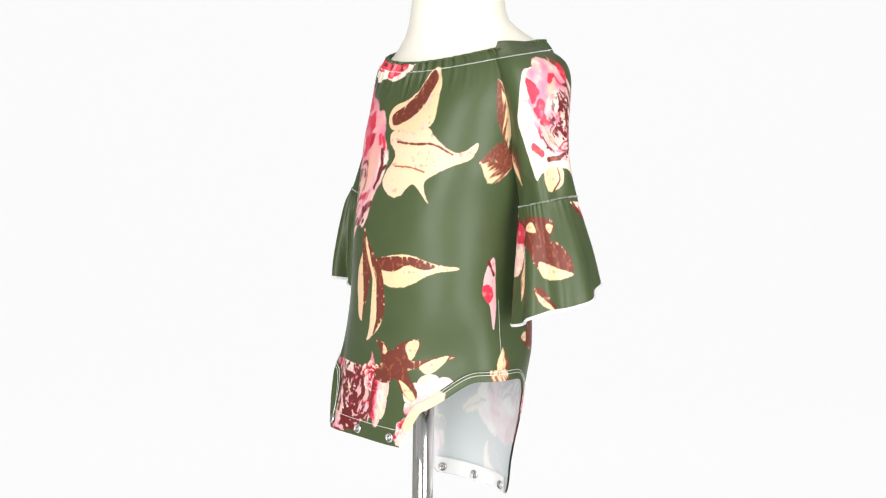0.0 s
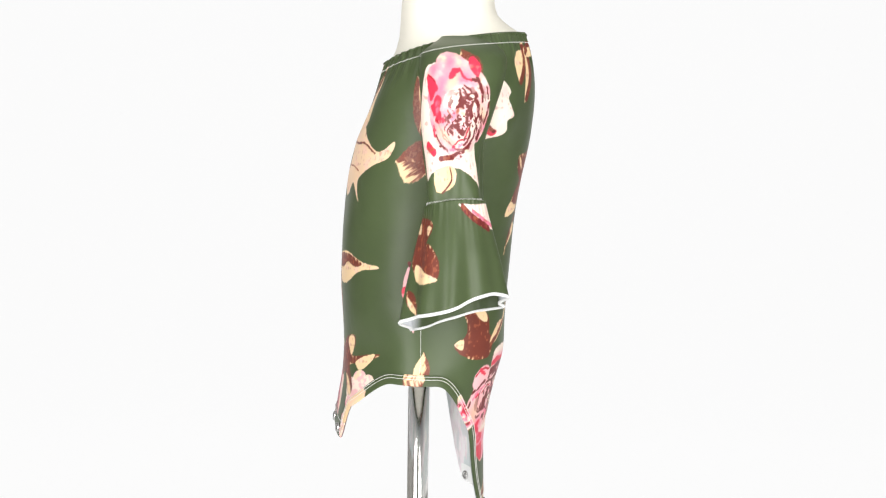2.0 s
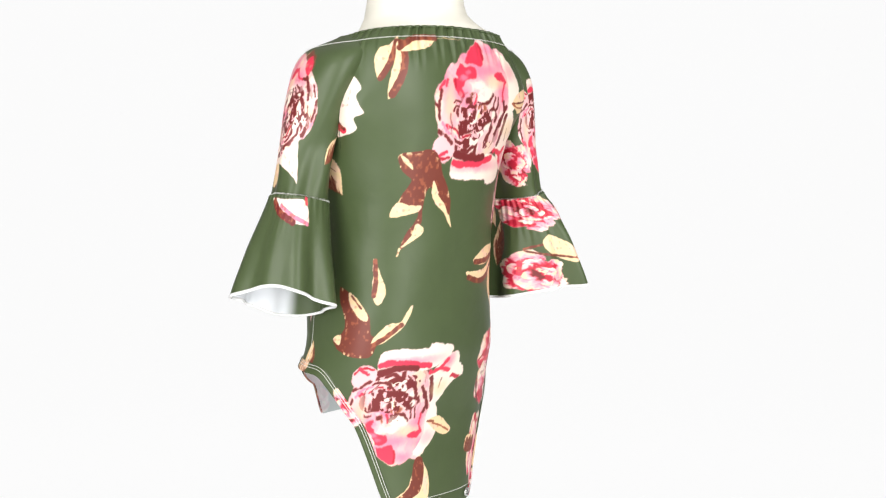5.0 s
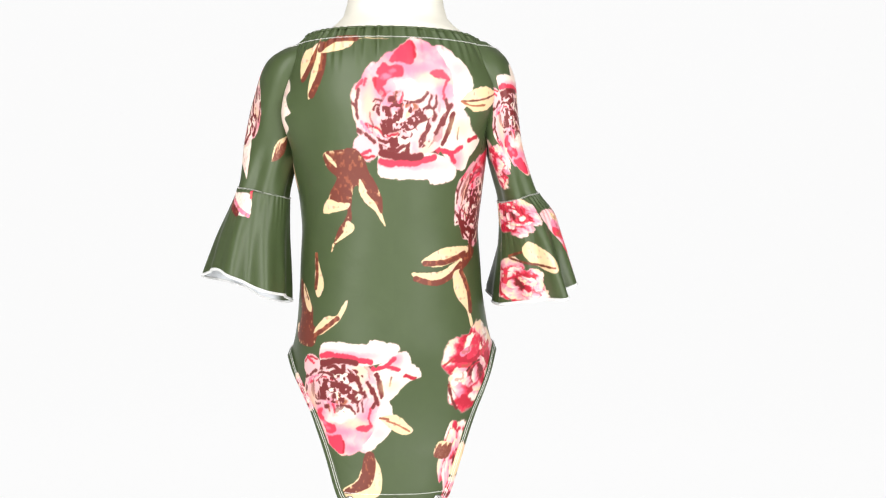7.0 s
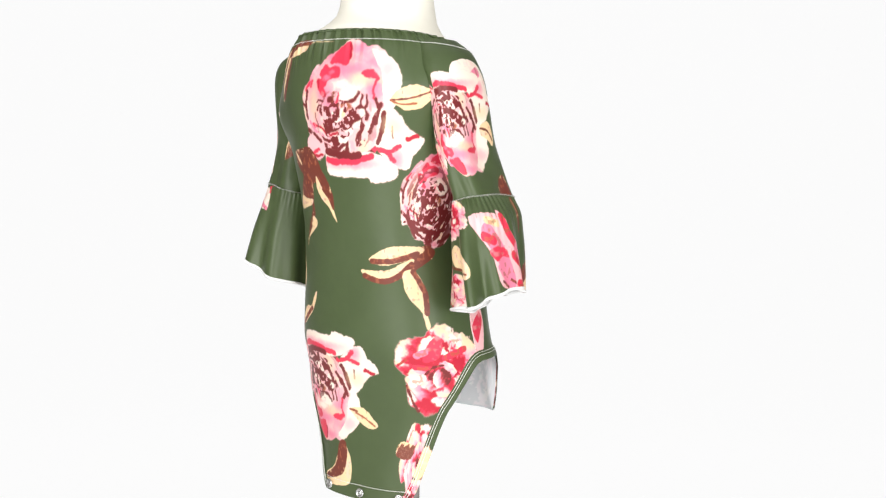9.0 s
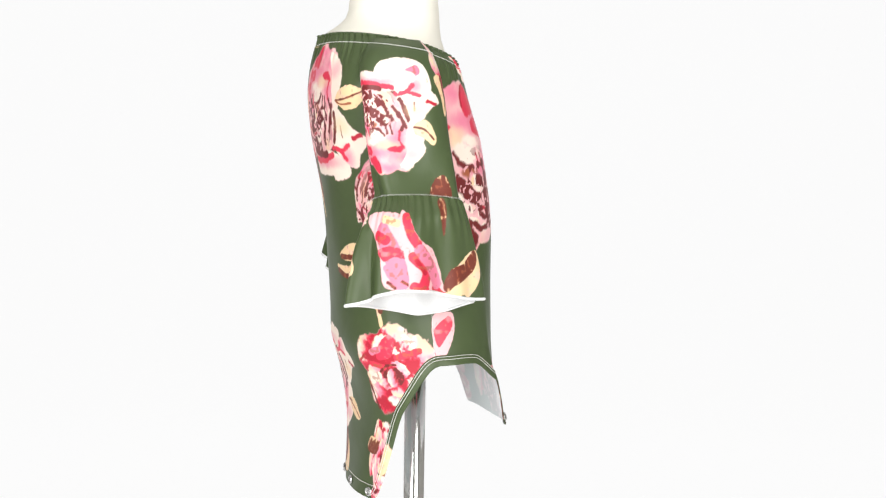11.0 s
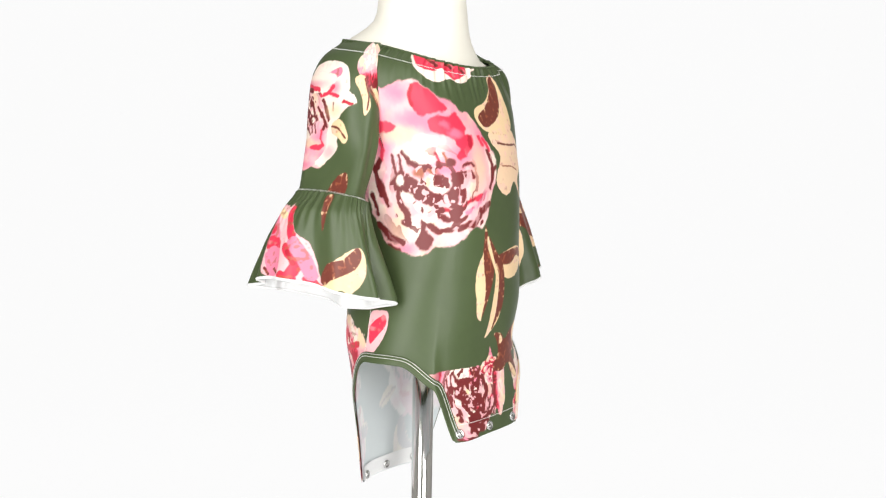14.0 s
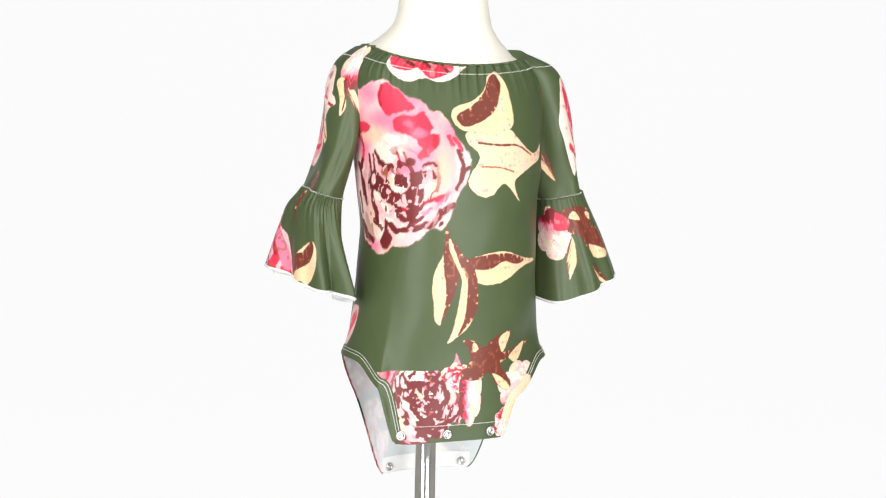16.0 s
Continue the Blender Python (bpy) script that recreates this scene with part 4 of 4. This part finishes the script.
def mannequin():
    z = np.array([-0.218, -0.2165, -0.207, -0.18, -0.15, -0.1, -0.05, 0.0, 0.03, 0.06, 0.08, 0.092])
    phi = np.linspace(0, 2 * math.pi, 96, endpoint=False)
    X, Y, Z = [], [], []
    for zz in z:
        xc, a, yf, yb = TORSO(zz)
        k = 0.016 if zz < 0.07 else 0.004
        tuck = {-0.218: 0.06, -0.2165: 0.012}.get(float(zz), 0.0)
        x, y = ring(phi, xc, a - k - tuck, yf + k + tuck, yb - k - tuck, 2.35)
        X.append(x), Y.append(y), Z.append(zz - NECK_TILT * np.cos(phi) * np.clip(zz / 0.1, 0, 1))
    for h, a, yf, yb in ((100, 83, -35, 97), (107, 74, -31, 90), (116, 64, -28, 83), (126, 56, -27, 77), (140, 52, -26, 74), (160, 49, -24, 72), (180, 48, -23, 71), (215, 48, -23, 71), (220, 43, -18, 66)):
        x, y = ring(phi, 0.031, a * 0.001, yf * 0.001, yb * 0.001, 2.1)
        lift = NECK_TILT * np.cos(phi) * max(0, 1 - (h - 100) / 40)
        X.append(x), Y.append(y), Z.append(h * 0.001 - lift)
    ob = sheet("mannequin", np.array(X)[::-1], np.array(Y)[::-1], np.array(Z)[::-1], SKIN_WHITE, None, closed=True)
    bm = bmesh.new()
    bm.from_mesh(ob.data)
    bmesh.ops.holes_fill(bm, edges=[e for e in bm.edges if e.is_boundary])
    bm.to_mesh(ob.data)
    bm.free()
    return tagged(ob, "ivory cloth-covered child torso mannequin without arms on a pole", "mannequin")


mannequin_body = mannequin()

# ---- the bodysuit ----
bodysuit = tagged(new("bodysuit"), "olive green floral bodysuit with flounced sleeves on a mannequin", "bodysuit")


def body_grid(a0, a1, cols, top=None, rows_up=540, rows_low=290, out=0.0):
    phi = np.linspace(radians(a0), radians(a1), cols)
    hem, neck = hem_edge(phi), neck_edge(phi)
    mid = -0.215
    up = np.linspace(0, 1, rows_up)[:, None]
    low = np.linspace(0, 1, rows_low)[1:, None]
    upper = neck[None, :] * (1 - up) + mid * up
    lower = mid * (1 - low) + hem[None, :] * low
    z = lower if top == "low" else np.concatenate([upper, lower])
    P = np.tile(phi[None, :], (len(z), 1))
    x, y, z = torso_at(P, z, out)
    return P, x, y, z


def body_print(P, Z):
    p = Print(body_u(P.ravel()), Z.ravel(), GIRTH)
    body_motifs(p)
    return p.col


SIDE_L, SIDE_R = 81, -96        # the side seams
for name, a0, a1 in (("front_panel", SIDE_R, SIDE_L), ("back_panel", SIDE_L, 360 + SIDE_R)):
    P, x, y, z = body_grid(a0, a1, 560 if a0 < 0 else 540)
    panel = sheet(name, x, y, z, CLOTH, bodysuit, "", body_print(P, z))
    P, x, y, z = body_grid(a0, a1, 150, "low", rows_low=70, out=-0.0012)
    sheet("inside_face", x[:, ::-1], y[:, ::-1], z[:, ::-1], REVERSE, panel, "pale washed-out reverse of the printed cloth", body_print(P[:, ::-1], z[:, ::-1]))

for side in (1, -1):
    phi = np.linspace(0, 2 * math.pi, 440, endpoint=False)
    zs = np.linspace(0, 1, 250)
    P, Z = np.tile(phi[None, :], (len(zs), 1)), 0.101 + (seam_edge(phi, side)[None, :] - 0.101) * zs[:, None]
    x, y, z = sleeve_at(P, Z, side)
    pr = Print(((P.ravel() + math.pi) % (2 * math.pi) - math.pi) * 0.045, Z.ravel(), 2 * math.pi * 0.045)
    sleeve_motifs(pr, side)
    sleeve = sheet("sleeve", x, y, z, CLOTH, bodysuit, "", pr.col, closed=True)
    phi = np.linspace(0, 2 * math.pi, 520, endpoint=False)
    t = np.linspace(0, 1, 170)[:, None]
    Z = (seam_edge(phi, side)[None, :] + 0.001) * (1 - t) + sleeve_hem(phi, side)[None, :] * t
    P = np.tile(phi[None, :], (len(t), 1))
    x, y, z = sleeve_at(P, Z, side, 0.0008)
    pr = Print(((P.ravel() + math.pi) % (2 * math.pi) - math.pi) * 0.058, Z.ravel(), 2 * math.pi * 0.058)
    flounce_motifs(pr, side)
    flounce = sheet("flounce", x, y, z, CLOTH, sleeve, "gathered bell flounce at the sleeve's end", pr.col, closed=True)
    xi, yi, zi = sleeve_at(P[::3], Z[::3], side, -0.0008)
    if side > 0:
        turned = smooth(-0.2, -0.5, np.sin(P[::3][:, ::-1].ravel() + 0.5))
        sheet("inside_face", xi[:, ::-1], yi[:, ::-1], zi[:, ::-1], CLOTH, sleeve, "reverse of the flounce, white and green", mix(np.tile(rgb(226, 230, 236), (xi.size, 1)), GREEN, turned), closed=True)
    else:
        sheet("inside_face", xi[:, ::-1], yi[:, ::-1], zi[:, ::-1], WHITE_TAPE, sleeve, "white reverse of the flounce", closed=True)
    hx, hy, hz = sleeve_at(phi, sleeve_hem(phi, side), side)
    thread("rolled_hem", np.stack([hx, hy, hz], 1)[np.r_[0:520, 0]], 0.0017, WHITE_TAPE, sleeve, "white rolled hem")
    ph = np.linspace(0, 2 * math.pi, 260)
    zig = seam_edge(ph, side) + 0.0008 * np.sign(np.sin(np.arange(260) * math.pi + 0.3))
    hx, hy, hz = sleeve_at(ph, zig + 0.001, side, 0.001)
    thread("seam_stitching", np.stack([hx, hy, hz], 1), 0.00022, THREAD, sleeve, "", 4)


# ---- edges, stitching and snaps of the body ----
def on_body(phi, z, out):
    x, y, z = torso_at(phi, z, out)
    return np.stack([x, y, z + 0 * phi], 1)


def on_cloth(phi, z, out):
    """The outermost cloth: the body's, or the sleeve cap where that lies over it."""
    p = on_body(phi, z, out)
    away = p[:, :2] - np.array([0.035, 0.030])
    away /= np.linalg.norm(away, axis=1)[:, None]
    for step in range(50):
        for cap in (SLEEVE_L, SLEEVE_R):
            xc, a, yf, yb = cap(p[:, 2])
            d = np.abs((p[:, 0] - xc) / a) ** 2.2 + np.abs((p[:, 1] - (yf + yb) / 2) / ((yb - yf) / 2)) ** 2.2
            under = (d < 1.06) & (p[:, 2] < 0.1) & (np.sign(p[:, 0] - 0.035) == (1 if cap is SLEEVE_L else -1))
            p[under, :2] += 0.0008 * away[under]
    return p


ph = np.linspace(0, 2 * math.pi, 900)
zig = 0.0003 * np.sign(np.sin(np.arange(900) * math.pi / 2 + 0.3))
neckband = thread("neckband", on_body(ph, neck_edge(ph), -0.0004), 0.0016, CLOTH, bodysuit, "gathered elastic neck edge")
att = neckband.data.color_attributes.new("print", "FLOAT_COLOR", "POINT")
att.data.foreach_set("color", np.tile([*GREEN, 1.0], len(neckband.data.vertices)).astype(np.float32))
thread("neck_stitching", on_cloth(ph, neck_edge(ph) - 0.0095 + zig, 0.0006), 0.00027, THREAD, bodysuit, "white zigzag neck stitching", 4)


for deg in (78, -80, 105, -122):
    zz = np.linspace(0.088, -0.012, 90)
    pp = radians(deg) + 0.0 * zz
    thread("armhole_seam", on_body(pp, zz, 0.0002), 0.0003, SEAM_DARK, bodysuit, "", 4)
for deg in (SIDE_L, SIDE_R):
    zz = np.linspace(-0.165, -0.236, 70)
    thread("side_seam", on_body(radians(deg) + 0.004 * np.sign(np.sin(np.arange(70) * math.pi + 0.3)), zz, 0.0002), 0.0002, THREAD, bodysuit, "", 4)


def leg_binding(a0, a1):
    """A folded band along a leg opening, with two white rows of stitches."""
    phi = np.radians(np.linspace(a0, a1, 420))
    z = hem_edge(phi)
    x, y, _ = torso_at(phi, z)
    p = np.stack([x, y, z], 1)
    # step inwards across the cloth, square to the edge
    run = np.concatenate([[0], np.cumsum(np.linalg.norm(np.diff(p, axis=0), axis=1))])
    even = np.linspace(0, run[-1], 420)
    phi = np.interp(even, run, phi)
    z = hem_edge(phi)
    du, dz = np.gradient(phi * 0.1), np.gradient(z)
    norm = np.hypot(du, dz)
    nu, nz = -dz / norm, du / norm
    def strip(w):
        return phi + nu * w / 0.1, z + nz * w
    W = np.linspace(-0.0012, 0.0095, 14)
    P = np.stack([strip(w)[0] for w in W])
    Z = np.stack([strip(w)[1] for w in W])
    bulge = 0.0014 - 0.0009 * np.abs(np.linspace(-1, 1, 14)) ** 3
    x, y, zz = torso_at(P, Z, bulge[:, None])
    dye = Print(np.tile(even[None, :], (14, 1)).ravel(), np.tile(W[::-1, None], (1, 420)).ravel())
    if a0 > 0:
        dye.bloom(petal_pair, 0, 4, 16, 20, 90, 3)
        dye.leaf(20, 4, 78, 5, 60, 0, 0.05, 0.5, 2)
        dye.leaf(128, 4, 150, 5, 60, 0, 0.4, 0.5, 5)
        dye.bloom(bud, 215, 5, 24, 22, 0, 4)
    else:
        dye.bloom(bud, 12, 5, 26, 22, 0, 6)
        dye.leaf(34, 4, 74, 5, 40, 0, 0.25, 0.5, 7)
    band = sheet("leg_binding", x[::-1], y[::-1], zz[::-1], CLOTH, bodysuit, "folded binding of the leg opening", dye.col)
    for w in (0.0052, 0.0080):
        P1, Z1 = strip(w)
        thread("stitching", on_body(P1, Z1, 0.0017), 0.00028, THREAD, band, "white twin stitching", 4)


leg_binding(23, 147)
leg_binding(-147, -41)


def snap(phi, z, out, inward, parent, turn=0.0):
    bm = lathe(bmesh.new(), [(0.0002, 0.0012), (0.0012, 0.0016), (0.0018, 0.0008), (0.0026, 0.0006), (0.0033, 0.0014), (0.0042, 0.0019), (0.0050, 0.0012), (0.0053, 0.0)], steps=24, cap=False)
    ob = part("snap_fastener", bm, SNAP_METAL, parent, "round silver press snap")
    e = 0.002
    p = np.array(torso_at(np.array([phi, phi + e, phi]), np.array([z, z, z + e]), out)).T
    n = Vector(np.cross(p[1] - p[0], p[2] - p[0])).normalized()
    n = -n if inward else n
    m = n.to_track_quat("Z", "Y").to_matrix().to_4x4()
    ob.matrix_basis = Matrix.Translation(Vector(p[0]) + Vector((0, 0, EYE))) @ m


front = [o for o in bodysuit.children if o.name.startswith("front_panel")][0]
back = [o for o in bodysuit.children if o.name.startswith("back_panel")][0]
for deg in (-37, -12, 15):
    snap(radians(deg), -0.3135, 0.001, False, front)
for deg in (151, 180, 209):
    snap(radians(deg), -0.394, -0.003, True, back)
    snap(radians(deg), -0.394, 0.001, False, back)
for a0, a1, z0, host in ((-40, 22, -0.3045, front), (147, 213, -0.386, back)):
    ph = np.radians(np.linspace(a0, a1, 120))
    thread("hem_stitching", on_body(ph, z0 + 0.0003 * np.sin(np.arange(120) * 2.0), 0.0005), 0.00028, THREAD, host, "", 4)
# white tape inside the back flap's end
phi = np.radians(np.linspace(145, 215, 60))
t = np.linspace(0, 1, 12)[:, None]
Z = -0.382 * (1 - t) + (hem_edge(phi)[None, :] + 0.001) * t
P = np.tile(phi[None, :], (12, 1))
x, y, z = torso_at(P, Z, -0.0024)
sheet("snap_tape", x[:, ::-1], y[:, ::-1], z[:, ::-1], WHITE_TAPE, back, "white tape behind the snaps")


# ---- the turning ----
def motions():
    for thing in (stand, mannequin_body, bodysuit):
        walk(thing, [(k * 0.5, pose(0, 0, 0, 0, 0, turn_at(k * 0.5))) for k in range(33)])


motions()
